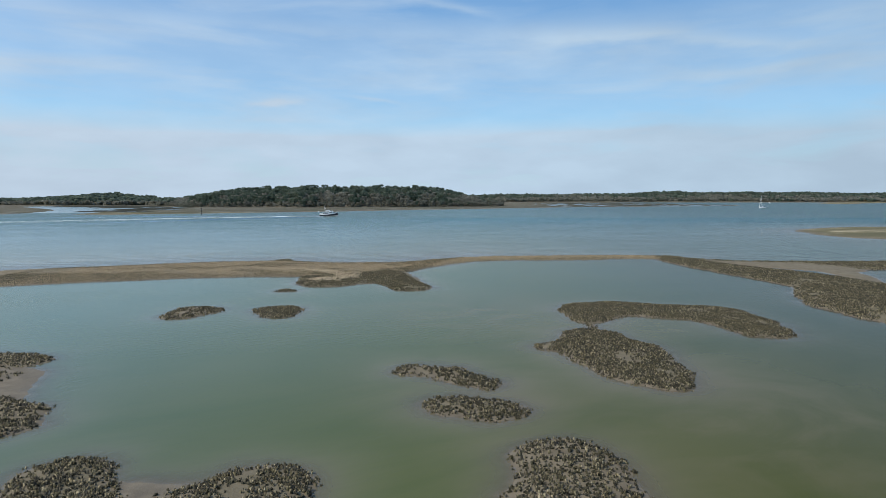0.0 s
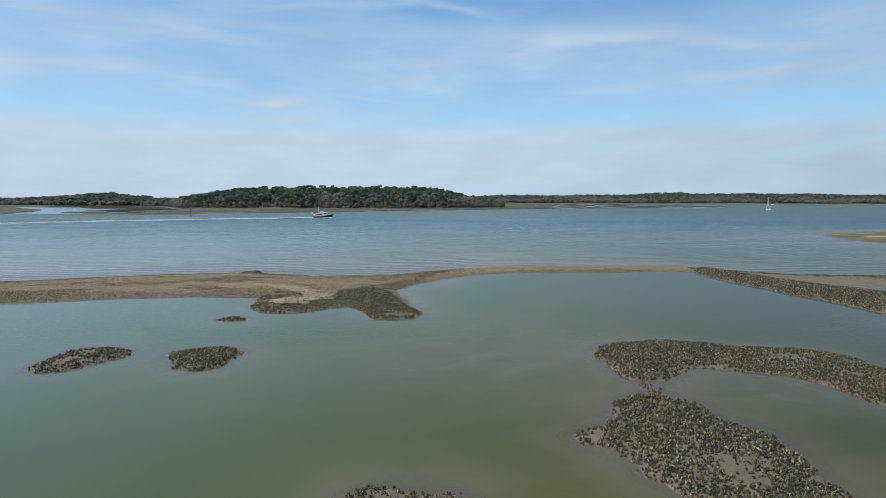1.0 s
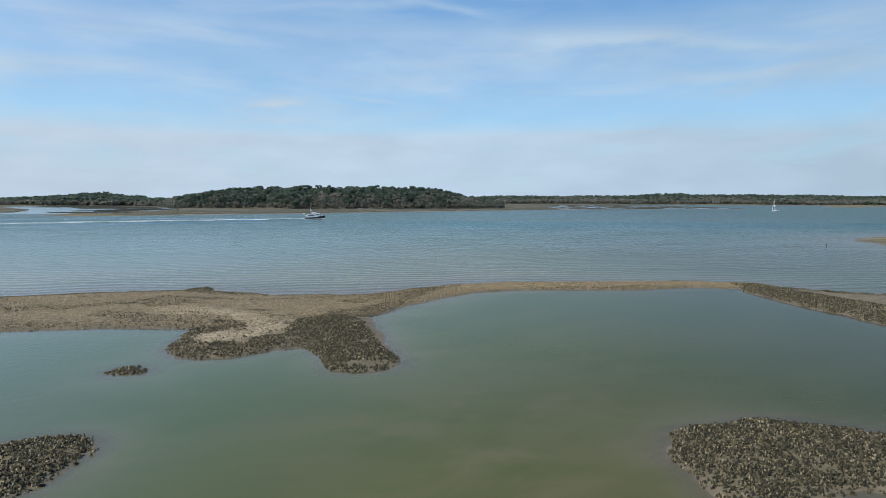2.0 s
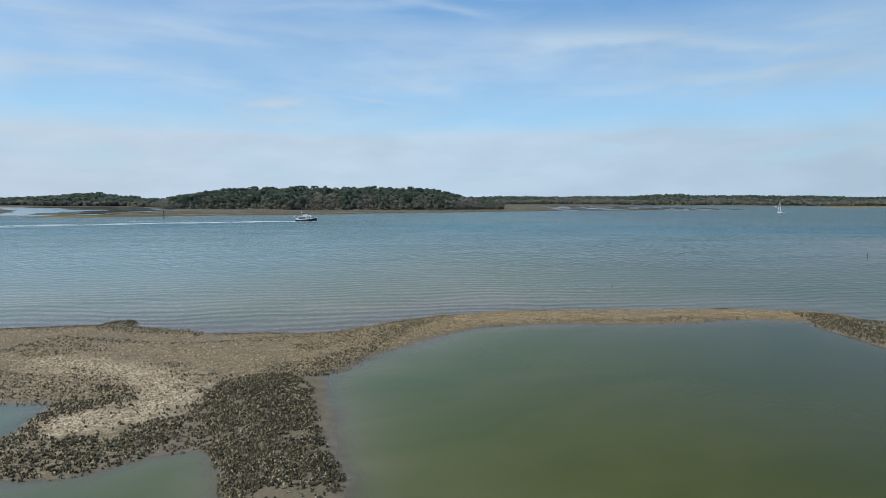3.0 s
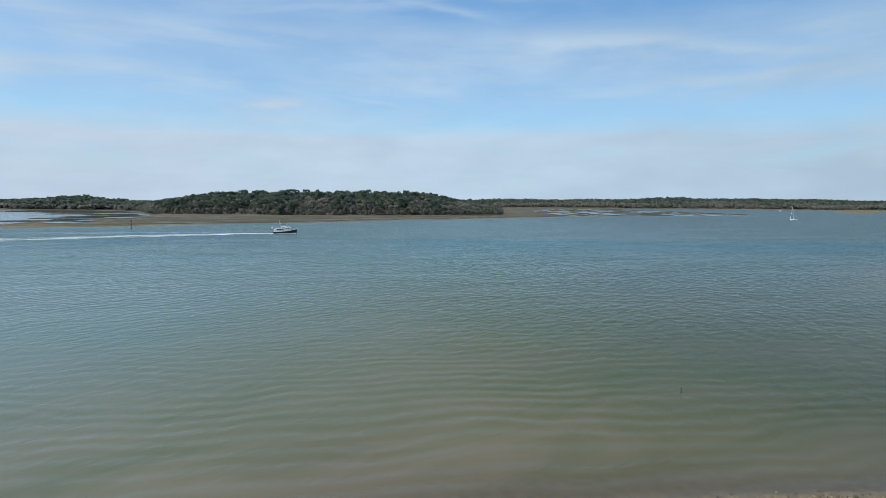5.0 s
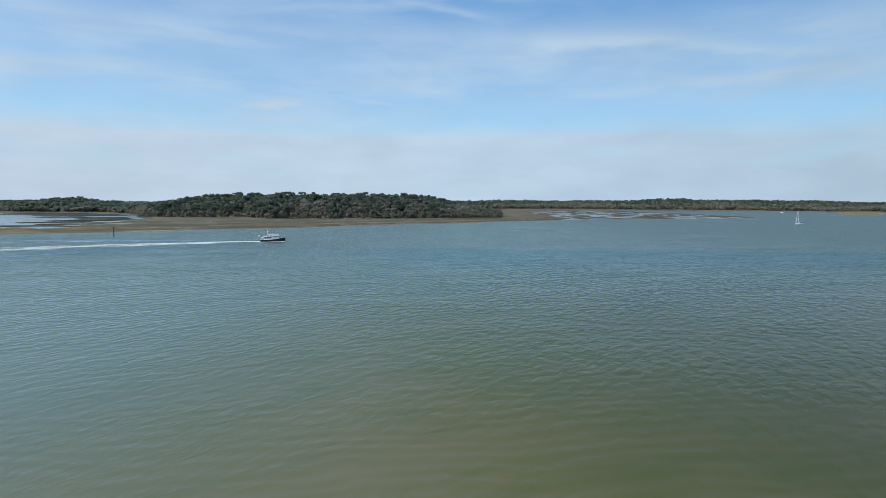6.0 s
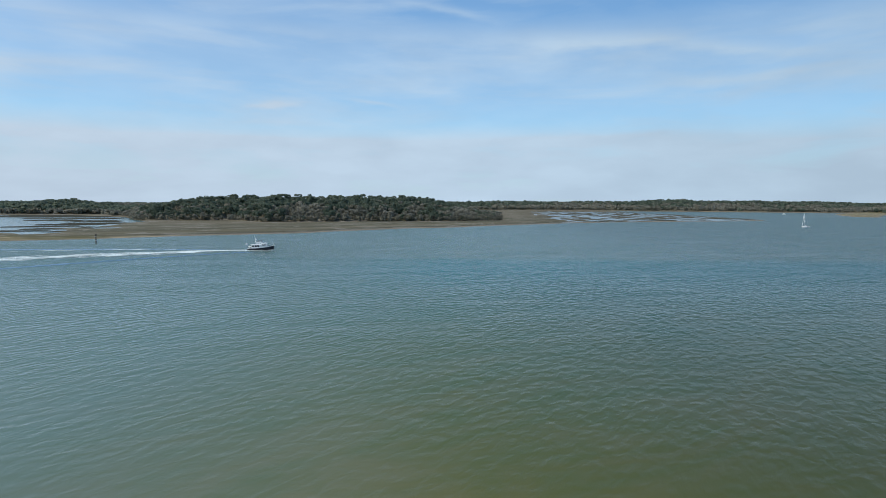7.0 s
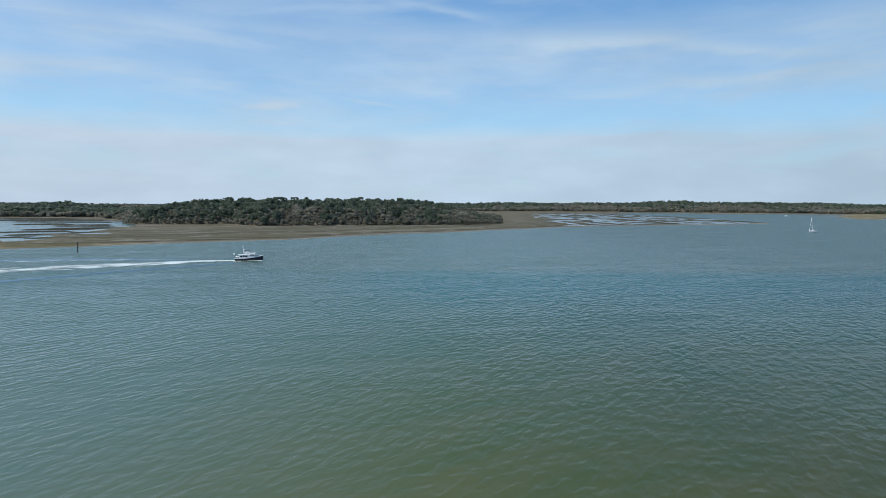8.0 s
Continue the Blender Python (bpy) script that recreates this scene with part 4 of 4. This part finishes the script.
def plant(name, label, templates, material, places, heights):
    """Many trees as one wood."""
    vs, fs, ts, n = [], [], [], 0
    pick = tree_rng.integers(0, len(templates), len(places))
    for k, (v, f, tone) in enumerate(templates):
        sel = pick == k
        if not sel.any():
            continue
        p, h = places[sel], heights[sel]
        vv, ff = strew((v, f), p, tree_rng.uniform(0, 6.28, len(p)), h)
        own = tree_rng.uniform(0.12, 0.88, len(p))
        vs.append(vv)
        fs.append(ff + n)
        ts.append((own[:, None] + tone[None]).ravel())
        n += len(vv)
    return tagged(raw(name, np.concatenate(vs), np.concatenate(fs), material, None, np.concatenate(ts)), label, "woodland", "woods", "stuff")


def wood_places(x0, x1, depth0, depth1, step, front):
    gx, gw = np.meshgrid(np.arange(x0, x1, step), np.arange(depth0, depth1, step))
    x = gx.ravel() + tree_rng.uniform(-.55, .55, gx.size) * step
    w = gw.ravel() + tree_rng.uniform(-.55, .55, gx.size) * step
    y = front(x) + w
    return np.stack([x, y, land(x, y)[0] - 0.2], 1), w


def island_front(x):
    return np.interp(x, WOOD_X, WOOD_Y) + 9 * fractal(x / 45, x * 0 + 3.3, 101, 3)


# the wooded island: grey-green scrub along its edge, pines behind and above
pl, w = wood_places(-500, 104, 5, 160, 6.8, island_front)
edge = np.clip((104 - pl[:, 0]) / 70, 0.45, 1)
scrubby = tree_rng.random(len(pl)) < np.clip(1.0 - w / 80, 0.14, 1) + (pl[:, 0] > 30) * 0.4 + 1.0 * fractal(pl[:, 0] / 26, pl[:, 1] / 30, 111, 2)
plant("pine_wood", "dark green pine wood on the island's low hill", PINES, PINE, pl[~scrubby],
      tree_rng.uniform(8.5, 17.5, (~scrubby).sum()) * np.clip(0.66 + w[~scrubby] / 110, 0, 1) * np.clip(edge[~scrubby] + .25, 0, 1))
plant("scrub_wood", "grey-green leafless scrub along the wood's edge", SCRUBS, SCRUB, pl[scrubby],
      tree_rng.uniform(5.0, 13.0, scrubby.sum()) * np.clip(0.7 + w[scrubby] / 90, 0, 1.15) * np.clip(edge[scrubby] + .35, 0, 1))
# the wood farther up the creek
pl, w = wood_places(-1400, -500, 5, 150, 9.0, lambda x: np.interp(x, WOOD_X, WOOD_Y) + 14 * fractal(x / 80, x * 0 + 7.7, 103, 3))
scrubby = tree_rng.random(len(pl)) < np.clip(1.1 - w / 45, 0.12, 1)
plant("pine_wood", "dark pine wood behind the creek's marsh", FAR_PINES, PINE, pl[~scrubby], tree_rng.uniform(11, 17, (~scrubby).sum()) * np.clip(0.6 + w[~scrubby] / 90, 0, 1))
plant("scrub_wood", "grey scrub edge of the creek's wood", FAR_SCRUBS, SCRUB, pl[scrubby], tree_rng.uniform(6, 11, scrubby.sum()))
# the mainland's wood on the horizon
pl, w = wood_places(-2000, 2050, 0, 300, 16.0, lambda x: 2440 + 50 * fractal(x / 300, x * 0 + 1.7, 105, 3))
scrubby = tree_rng.random(len(pl)) < np.clip(1.3 - w / 190, 0.08, 1) + 0.7 * fractal(pl[:, 0] / 130, pl[:, 1] / 90, 115, 2)
plant("pine_wood", "distant pine wood along the mainland", FAR_PINES, PINE, pl[~scrubby], tree_rng.uniform(14.0, 19.5, (~scrubby).sum()))
plant("scrub_wood", "distant grey scrub along the mainland shore", FAR_SCRUBS, SCRUB, pl[scrubby], tree_rng.uniform(9, 16, scrubby.sum()))


def tube(bm, a, b, r0, r1, sides=8):
    """A tapered round bar from a to b."""
    a, b = Vector(a), Vector(b)
    turn = (b - a).to_track_quat("Z", "Y").to_matrix().to_4x4()
    bmesh.ops.create_cone(bm, cap_ends=True, segments=sides, radius1=r0, radius2=r1, depth=(b - a).length,
                          matrix=Matrix.Translation((a + b) / 2) @ turn)


def block(bm, x0, x1, y0, y1, z0, z1, bevel=0.0):
    m = Matrix.Translation(((x0 + x1) / 2, (y0 + y1) / 2, (z0 + z1) / 2)) @ Matrix.Diagonal((x1 - x0, y1 - y0, z1 - z0, 1))
    made = bmesh.ops.create_cube(bm, size=1, matrix=m)["verts"]
    if bevel:
        edges = {e for v in made for e in v.link_edges}
        bmesh.ops.bevel(bm, geom=list(edges), offset=bevel, segments=2, affect="EDGES", profile=0.6)


def single_tree(r, pine):
    """One tree at the wood's edge: trunk with limbs, and a leafy crown. Unit: metres, 9 m tall."""
    tall = 11.0 if pine else 8.0
    root = new("pine_tree" if pine else "scrub_tree")
    bm = bmesh.new()
    top = (r.uniform(-.3, .3), r.uniform(-.3, .3), tall * 0.72)
    tube(bm, (0, 0, -0.4), top, 0.24, 0.07, 7)
    for _ in range(6):
        t, a = r.uniform(0.4 if pine else 0.15, 0.95), r.uniform(0, 6.28)
        s = Vector((top[0] * t, top[1] * t, top[2] * t))
        reach = tall * r.uniform(0.13, 0.24)
        tube(bm, s, s + Vector((math.cos(a) * reach, math.sin(a) * reach, reach * 0.7)), 0.08, 0.02, 5)
    part("trunk", bm, BARK, root)
    v, f, tone = leaf_quads(r, (pine_lobes if pine else scrub_lobes)(r, 11), 26, 0.050 if pine else 0.062)
    raw("crown", v * tall, f, PINE if pine else SCRUB, root, tone + 0.3)
    return tagged(root, "dark green pine at the island wood's edge" if pine else "grey-green bushy tree at the island wood's edge", "tree", "trees along the island shore")


models = [single_tree(tree_rng, k == 0) for k in range(5)]
spots = [(-482 + 4.3 * k + tree_rng.uniform(-1.8, 1.8)) for k in range(135)]
for k, x in enumerate(spots):
    y = float(island_front(np.array([x]))[0]) - tree_rng.uniform(-4, 3)
    z = float(land(np.array([x]), np.array([y]))[0][0])
    m = models[0] if k % 9 == 4 else models[1 + k % 4]
    size = tree_rng.uniform(0.6, 1.05) * (0.7 if x > 70 else 1.0)
    place = Matrix.Translation((x, y, z)) @ Matrix.Rotation(tree_rng.uniform(0, 6.28), 4, "Z")
    if k < 5:
        m = models[k]
        m.matrix_world = place
    else:
        m = copy_thing(m, place)
    m.scale = (size, size, size * tree_rng.uniform(0.9, 1.15))


# ---- motor yacht ----
def hull_mesh(length, beam, sheer, draft, bow_rise, full=0.55, rows=15):
    """A closed hull along +x with flared bow and flat stern."""
    bm = bmesh.new()
    rings = []
    for i in range(rows):
        t = i / (rows - 1)
        x = (t - 0.5) * length
        half = beam / 2 * (0.86 + 0.14 * math.sin(min(t / full, 1) * math.pi / 2)) * (1 - max(0, (t - full) / (1 - full)) ** 2.1 * 0.985)
        top = sheer + bow_rise * max(0, (t - 0.25) / 0.75) ** 2
        keel = -draft * (1 - max(0, (t - 0.7) / 0.3) ** 2)
        rake = max(0, (t - 0.6) / 0.4) ** 2 * length * 0.035
        ring = []
        for s in (-1, 1):
            pts = [(half, top, rake), (half * 0.93, top * 0.45, rake * 0.4), (half * 0.80, 0.02, 0), (half * 0.45, keel * 0.7, -rake)]
            ring.append([bm.verts.new((x + q, s * p, h)) for p, h, q in pts])
        centre = bm.verts.new((x - rake, 0, keel))
        rings.append(ring[0] + [centre] + ring[1][::-1])
    for a, b in zip(rings, rings[1:]):
        for j in range(8):
            bm.faces.new((a[j], a[j + 1], b[j + 1], b[j]))
        bm.faces.new((a[8], a[0], b[0], b[8]))
    bm.faces.new(rings[0])
    bm.faces.new(rings[-1][::-1])
    bmesh.ops.recalc_face_normals(bm, faces=bm.faces)
    return bm


def motor_yacht(m):
    root = new("motor_yacht")
    hull = part("hull", hull_mesh(12.6, 4.1, 1.20, 0.9, 1.05), NAVY, root, "dark navy painted hull", True)
    for s in (-1, 1):
        bm = bmesh.new()
        for i in range(12):
            t0, t1 = i / 12, (i + 1) / 12
            z0, z1 = (1.22 + 1.05 * max(0, (t - 0.25) / 0.75) ** 2 for t in (t0, t1))
            h0, h1 = (2.05 * (0.86 + 0.14 * math.sin(min(t / 0.55, 1) * math.pi / 2)) * (1 - max(0, (t - 0.55) / 0.45) ** 2.1 * 0.985) for t in (t0, t1))
            tube(bm, ((t0 - .5) * 12.6 + max(0, (t0 - .6) / .4) ** 2 * .44, s * h0, z0), ((t1 - .5) * 12.6 + max(0, (t1 - .6) / .4) ** 2 * .44, s * h1, z1), 0.09, 0.09, 6)
        part("rubbing_strake", bm, WHITE, hull, "white rubbing strake")
    bm = bmesh.new()
    block(bm, -6.9, -6.25, -1.6, 1.6, 0.12, 0.24, 0.04)
    part("swim_platform", bm, TEAK, root)
    bm = bmesh.new()
    block(bm, -4.4, 0.6, -1.55, 1.55, 1.00, 2.75, 0.12)
    saloon = part("saloon", bm, WHITE, root, "white deckhouse")
    bm = bmesh.new()
    block(bm, 0.3, 3.1, -1.5, 1.5, 1.3, 3.45, 0.16)
    pilot = part("pilothouse", bm, WHITE, root, "white raised wheelhouse")
    for s in (-1, 1):
        for x0, x1 in ((-4.0, -3.0), (-2.75, -1.75), (-1.5, -0.5)):
            bm = bmesh.new()
            block(bm, x0, x1, s * 1.56 - 0.03, s * 1.56 + 0.03, 1.75, 2.45, 0.02)
            part("window", bm, DARKGLASS, saloon, "dark tinted window")
        for x0, x1 in ((0.65, 1.55), (1.75, 2.75)):
            bm = bmesh.new()
            block(bm, x0, x1, s * 1.51 - 0.03, s * 1.51 + 0.03, 2.35, 2.98, 0.02)
            part("window", bm, DARKGLASS, pilot, "dark tinted window")
    for y0 in (-1.25, -0.4, 0.45):
        bm = bmesh.new()
        block(bm, 3.08, 3.14, y0, y0 + 0.75, 2.35, 2.98, 0.02)
        part("windscreen", bm, DARKGLASS, pilot, "dark windscreen pane")
    bm = bmesh.new()
    block(bm, -4.9, 3.45, -1.75, 1.75, 2.75, 2.88, 0.05)
    part("boat_deck", bm, WHITE, root)
    bm = bmesh.new()
    for a in (((-1.9, -1.3), (0.9, -1.3)), ((-1.9, 1.3), (0.9, 1.3)), ((0.9, -1.3), (0.9, 1.3))):
        (xa, ya), (xb, yb) = a
        block(bm, min(xa, xb) - .05, max(xa, xb) + .05, min(ya, yb) - .05, max(ya, yb) + .05, 3.2, 4.0, 0.03)
    part("flybridge_coaming", bm, WHITE, root)
    bm = bmesh.new()
    block(bm, -0.1, 0.5, -0.5, 0.5, 3.2, 4.15, 0.06)
    part("helm_console", bm, WHITE, root)
    bm = bmesh.new()
    block(bm, -1.4, 0.7, -1.2, 1.2, 4.55, 4.63, 0.03)
    for x in (-1.35, 0.6):
        for y in (-1.1, 1.1):
            tube(bm, (x, y, 3.2), (x, y, 4.56), 0.03, 0.03, 6)
    part("bimini", bm, CANVAS, root, "dark canvas sun cover on steel poles")
    bm = bmesh.new()
    tube(bm, (-2.3, 0, 2.6), (-2.75, 0, 6.9), 0.10, 0.05)
    tube(bm, (-2.6, -0.8, 5.3), (-2.6, 0.8, 5.3), 0.03, 0.03, 6)
    mast = part("mast", bm, WHITE, root)
    bm = bmesh.new()
    bmesh.ops.create_uvsphere(bm, u_segments=14, v_segments=8, radius=0.32, matrix=Matrix.Translation((-2.2, 0, 5.0)) @ Matrix.Diagonal((1, 1, 0.5, 1)))
    part("radar_dome", bm, WHITE, mast, "", True)
    for y in (-0.75, 0.75):
        bm = bmesh.new()
        tube(bm, (-2.6, y, 5.3), (-2.7, y, 7.4), 0.012, 0.006, 5)
        part("aerial", bm, STEEL, mast)
    # tender on the after deck
    bm = bmesh.new()
    for y in (-0.62, 0.62):
        tube(bm, (-5.9, y, 1.95), (-4.9, y, 1.95), 0.24, 0.24)
    tube(bm, (-5.9, -0.62, 1.95), (-5.9, 0.62, 1.95), 0.24, 0.24)
    block(bm, -5.85, -4.95, -0.55, 0.55, 1.78, 1.88, 0.02)
    for y in (-0.6, 0.6):
        tube(bm, (-5.4, y, 1.1), (-5.4, y, 1.8), 0.05, 0.05, 6)
    part("tender", bm, WHITE, root, "white inflatable tender on the aft deck")
    bm = bmesh.new()
    tube(bm, (-6.2, 0, 1.4), (-6.6, 0, 3.6), 0.035, 0.025, 6)
    staff = part("flagstaff", bm, STEEL, root)
    bm = bmesh.new()
    block(bm, -7.35, -6.5, -0.02, 0.02, 2.85, 3.5, 0.01)
    part("ensign", bm, WHITE, staff, "pale ensign at the stern")
    # bow rail
    bm = bmesh.new()
    for s in (-1, 1):
        old = None
        for t in (0.55, 0.66, 0.77, 0.88, 0.97):
            half = 1.98 * (1 - max(0, (t - 0.55) / 0.45) ** 2.1 * 0.96)
            z = 1.20 + 1.05 * ((t - 0.25) / 0.75) ** 2
            x = (t - 0.5) * 12.6 + ((t - .6) / .4 if t > .6 else 0) ** 2 * .44
            tube(bm, (x, s * half, z), (x, s * half, z + 0.75), 0.025, 0.025, 5)
            if old:
                tube(bm, old, (x, s * half, z + 0.75), 0.025, 0.025, 5)
            old = (x, s * half, z + 0.75)
    part("bow_rail", bm, STEEL, root)
    bm = bmesh.new()
    block(bm, 5.9, 6.75, -0.25, 0.25, 2.15, 2.25, 0.03)
    block(bm, 6.35, 6.75, -0.06, 0.06, 1.70, 2.35, 0.02)
    part("anchor_platform", bm, WHITE, root)
    root.matrix_world = m
    return tagged(root, "navy and white motor yacht under way with a wake", "boat")


YACHT = (-82.0, 438.0)
motor_yacht(Matrix.Translation((*YACHT, 0.0)) @ Matrix.Rotation(radians(8), 4, "Z") @ Matrix.Rotation(radians(-1.2), 4, "Y") @ Matrix.Diagonal((1.02, 1.02, 1.12, 1)))


# ---- wake ----
def ribbon(name, path, widths, foams, z, rows=60, across=6, ridge=0.0, lift=0.0):
    """A band on the water along a path of (x, y), with foam strength and an optional raised crest."""
    path, ts = np.array(path, float), np.linspace(0, 1, len(path))
    u = np.linspace(0, 1, rows)
    c = np.stack([np.interp(u, ts, path[:, 0]), np.interp(u, ts, path[:, 1])], 1)
    for _ in range(6):
        c[1:-1] = (c[:-2] + 2 * c[1:-1] + c[2:]) / 4
    d = np.gradient(c, axis=0)
    side = np.stack([-d[:, 1], d[:, 0]], 1) / np.linalg.norm(d, axis=1)[:, None]
    w, fo = np.interp(u, np.linspace(0, 1, len(widths)), widths), np.interp(u, np.linspace(0, 1, len(foams)), foams)
    verts, foam = [], []
    for i in range(rows):
        for j in range(across + 1):
            s = j / across * 2 - 1
            q = c[i] + side[i] * s * w[i] / 2
            verts.append((q[0], q[1], z + lift * (1 - s * s) * (1 - 0.9 * u[i]) + ridge * math.cos(s * math.pi / 2) ** 2 * min(1, 5 * u[i], 3 * (1 - u[i]))))
            foam.append(fo[i] * (1 - abs(s) ** 2.5) if not ridge else 0)
    n = across + 1
    faces = np.array([(i * n + j, i * n + j + 1, (i + 1) * n + j + 1, (i + 1) * n + j) for i in range(rows - 1) for j in range(across)])
    ob = raw(name, np.array(verts), faces, WATER if ridge else FOAM)
    at = ob.data.attributes
    at.new("foam", "FLOAT", "POINT").data.foreach_set("value", np.array(foam, np.float32))
    if ridge:
        at.new("depth", "FLOAT", "POINT").data.foreach_set("value", np.full(len(verts), 4, np.float32))
    for f in ob.data.polygons:
        f.use_smooth = True
    return ob


bx, by = YACHT
tagged(ribbon("wake_foam", [(bx - 5, by - 0.5), (bx - 22, by - 6), (bx - 55, by - 28), (bx - 94, by - 58), (bx - 150, by - 110), (bx - 215, by - 180)], (4, 13, 22, 28, 34, 36), (0.80, 0.54, 0.39, 0.31, 0.23, 0.10), 0.03, 90, 12, 0.0, 0.35),
       "white churned foam trail behind the yacht", "foam", kind="stuff")
tagged(ribbon("wake_foam", [(bx - 30, by + 2), (bx - 80, by - 3), (bx - 150, by - 30)], (2.0, 3.5, 4.5), (0.34, 0.26, 0.12), 0.03, 50),
       "broken foam line beside the yacht's wake", "foam", kind="stuff")
tagged(ribbon("wake_foam", [(bx + 6.6, by - 0.4), (bx + 3.5, by - 2.1), (bx - 2, by - 3.0), (bx - 7, by - 3.4)], (0.7, 1.3, 1.5, 1.6), (0.9, 0.8, 0.55, 0.7), 0.04, 24, 6, 0.0, 0.5),
       "thin white bow wave along the hull", "foam", kind="stuff")
tagged(ribbon("wake_wave", [(bx + 3, by - 8), (bx - 11, by - 20), (bx - 36, by - 49), (bx - 67, by - 93), (bx - 120, by - 158)], (1.4, 1.9, 2.2, 2.6), (0, 0), 0.0, 60, 8, 0.34),
       "low smooth wave spreading from the yacht", "wave", kind="stuff")
tagged(ribbon("wake_wave", [(bx - 10, by + 1), (bx - 60, by + 2), (bx - 130, by - 10), (bx - 230, by - 60)], (2.0, 3.0, 3.6, 4), (0, 0), 0.0, 60, 8, 0.28),
       "low smooth wave spreading from the yacht", "wave", kind="stuff")


# ---- sailing boat ----
def sailing_boat(m, length=11.5, mast_top=17.0, label="white sailing boat with a furled headsail"):
    root = new("sailing_boat")
    part("hull", hull_mesh(length, length * 0.3, 1.3, 0.5, 0.3, 0.5), WHITE, root, "white hull", True)
    bm = bmesh.new()
    block(bm, -length * 0.15, length * 0.22, -length * 0.09, length * 0.09, 1.2, 1.8, 0.14)
    part("cabin", bm, WHITE, root)
    bm = bmesh.new()
    block(bm, -length * 0.22, -length * 0.10, -length * 0.1, length * 0.1, 1.5, 2.45, 0.25)
    part("sprayhood", bm, CANVAS, root, "dark canvas sprayhood")
    bm = bmesh.new()
    tube(bm, (length * 0.08, 0, 0.9), (length * 0.06, 0, mast_top), 0.13, 0.08)
    for z in (0.45, 0.7):
        tube(bm, (length * 0.07, -1.1, mast_top * z), (length * 0.07, 1.1, mast_top * z), 0.04, 0.03, 6)
    part("mast", bm, WHITE, root)
    bm = bmesh.new()
    tube(bm, (length * 0.07, 0, 2.3), (-length * 0.32, 0, 2.25), 0.10, 0.08)
    tube(bm, (length * 0.06, 0, 2.52), (-length * 0.31, 0, 2.45), 0.20, 0.14)
    part("boom", bm, WHITE, root, "boom with furled white mainsail")
    bm = bmesh.new()
    tube(bm, (length * 0.49, 0, 1.3), (length * 0.075, 0, mast_top * 0.96), 0.16, 0.07)
    part("headsail", bm, WHITE, root, "rolled white headsail")
    bm = bmesh.new()
    for s in (-1, 1):
        tube(bm, (length * 0.05, s * length * 0.14, 1.25), (length * 0.07, s * 1.1, mast_top * 0.45), 0.015, 0.015, 4)
        tube(bm, (length * 0.07, s * 1.1, mast_top * 0.45), (length * 0.065, 0, mast_top), 0.015, 0.015, 4)
    tube(bm, (-length * 0.49, 0, 1.0), (length * 0.062, 0, mast_top), 0.02, 0.02, 4)
    part("rigging", bm, STEEL, root)
    root.matrix_world = m
    return tagged(root, label, "boat")


sailing_boat(Matrix.Translation((432, 826, 0)) @ Matrix.Rotation(radians(200), 4, "Z") @ Matrix.Rotation(radians(7), 4, "X"))


def launch(m):
    root = new("small_launch")
    part("hull", hull_mesh(8.5, 2.8, 1.2, 0.4, 0.5), WHITE, root, "white hull", True)
    bm = bmesh.new()
    block(bm, -1.0, 1.8, -0.95, 0.95, 1.1, 2.9, 0.2)
    cabin = part("cabin", bm, WHITE, root)
    for s in (-1, 1):
        bm = bmesh.new()
        block(bm, -0.6, 1.4, s * 0.96 - 0.02, s * 0.96 + 0.02, 2.0, 2.6, 0.02)
        part("window", bm, DARKGLASS, cabin, "dark window")
    root.matrix_world = m
    return tagged(root, "small white launch moored far up the river", "boat")


launch(Matrix.Translation((1036, 1940, 0)) @ Matrix.Rotation(radians(160), 4, "Z"))


# ---- posts in the water ----
def marker_post(x, y):
    root = new("channel_marker")
    bm = bmesh.new()
    tube(bm, (0, 0, -2.5), (0.05, 0, 4.6), 0.34, 0.27, 12)
    part("pile", bm, TIMBER, root, "dark weathered timber pile")
    bm = bmesh.new()
    tube(bm, (0.05, 0, 4.6), (0.05, 0, 5.5), 0.42, 0.40, 12)
    part("topmark", bm, TIMBER, root, "dark can-shaped topmark")
    for z in (1.6, 3.9):
        bm = bmesh.new()
        tube(bm, (0.02, 0, z), (0.02, 0, z + 0.15), 0.345, 0.345, 12)
        part("iron_band", bm, STEEL, root)
    root.matrix_world = Matrix.Translation((x, y, 0))
    return tagged(root, "dark timber channel marker post standing in the river", "marker post")


def stake(x, y, tall, r, lean):
    bm = bmesh.new()
    tube(bm, (0, 0, -1.6), (lean, 0, tall * 0.6), r, r * 0.9, 8)
    tube(bm, (lean, 0, tall * 0.6), (lean * 1.2, 0.03, tall), r * 0.9, r * 0.6, 8)
    ob = part("wooden_stake", bm, TIMBER)
    ob.matrix_world = Matrix.Translation((x, y, 0))
    return tagged(ob, "thin dark wooden stake leaning in shallow water", "stake", "stakes in the water")


marker_post(-189.6, 479.0)
stake(29.5, 150.5, 0.55, 0.045, 0.04)
stake(106.3, 203.0, 1.1, 0.09, 0.02)
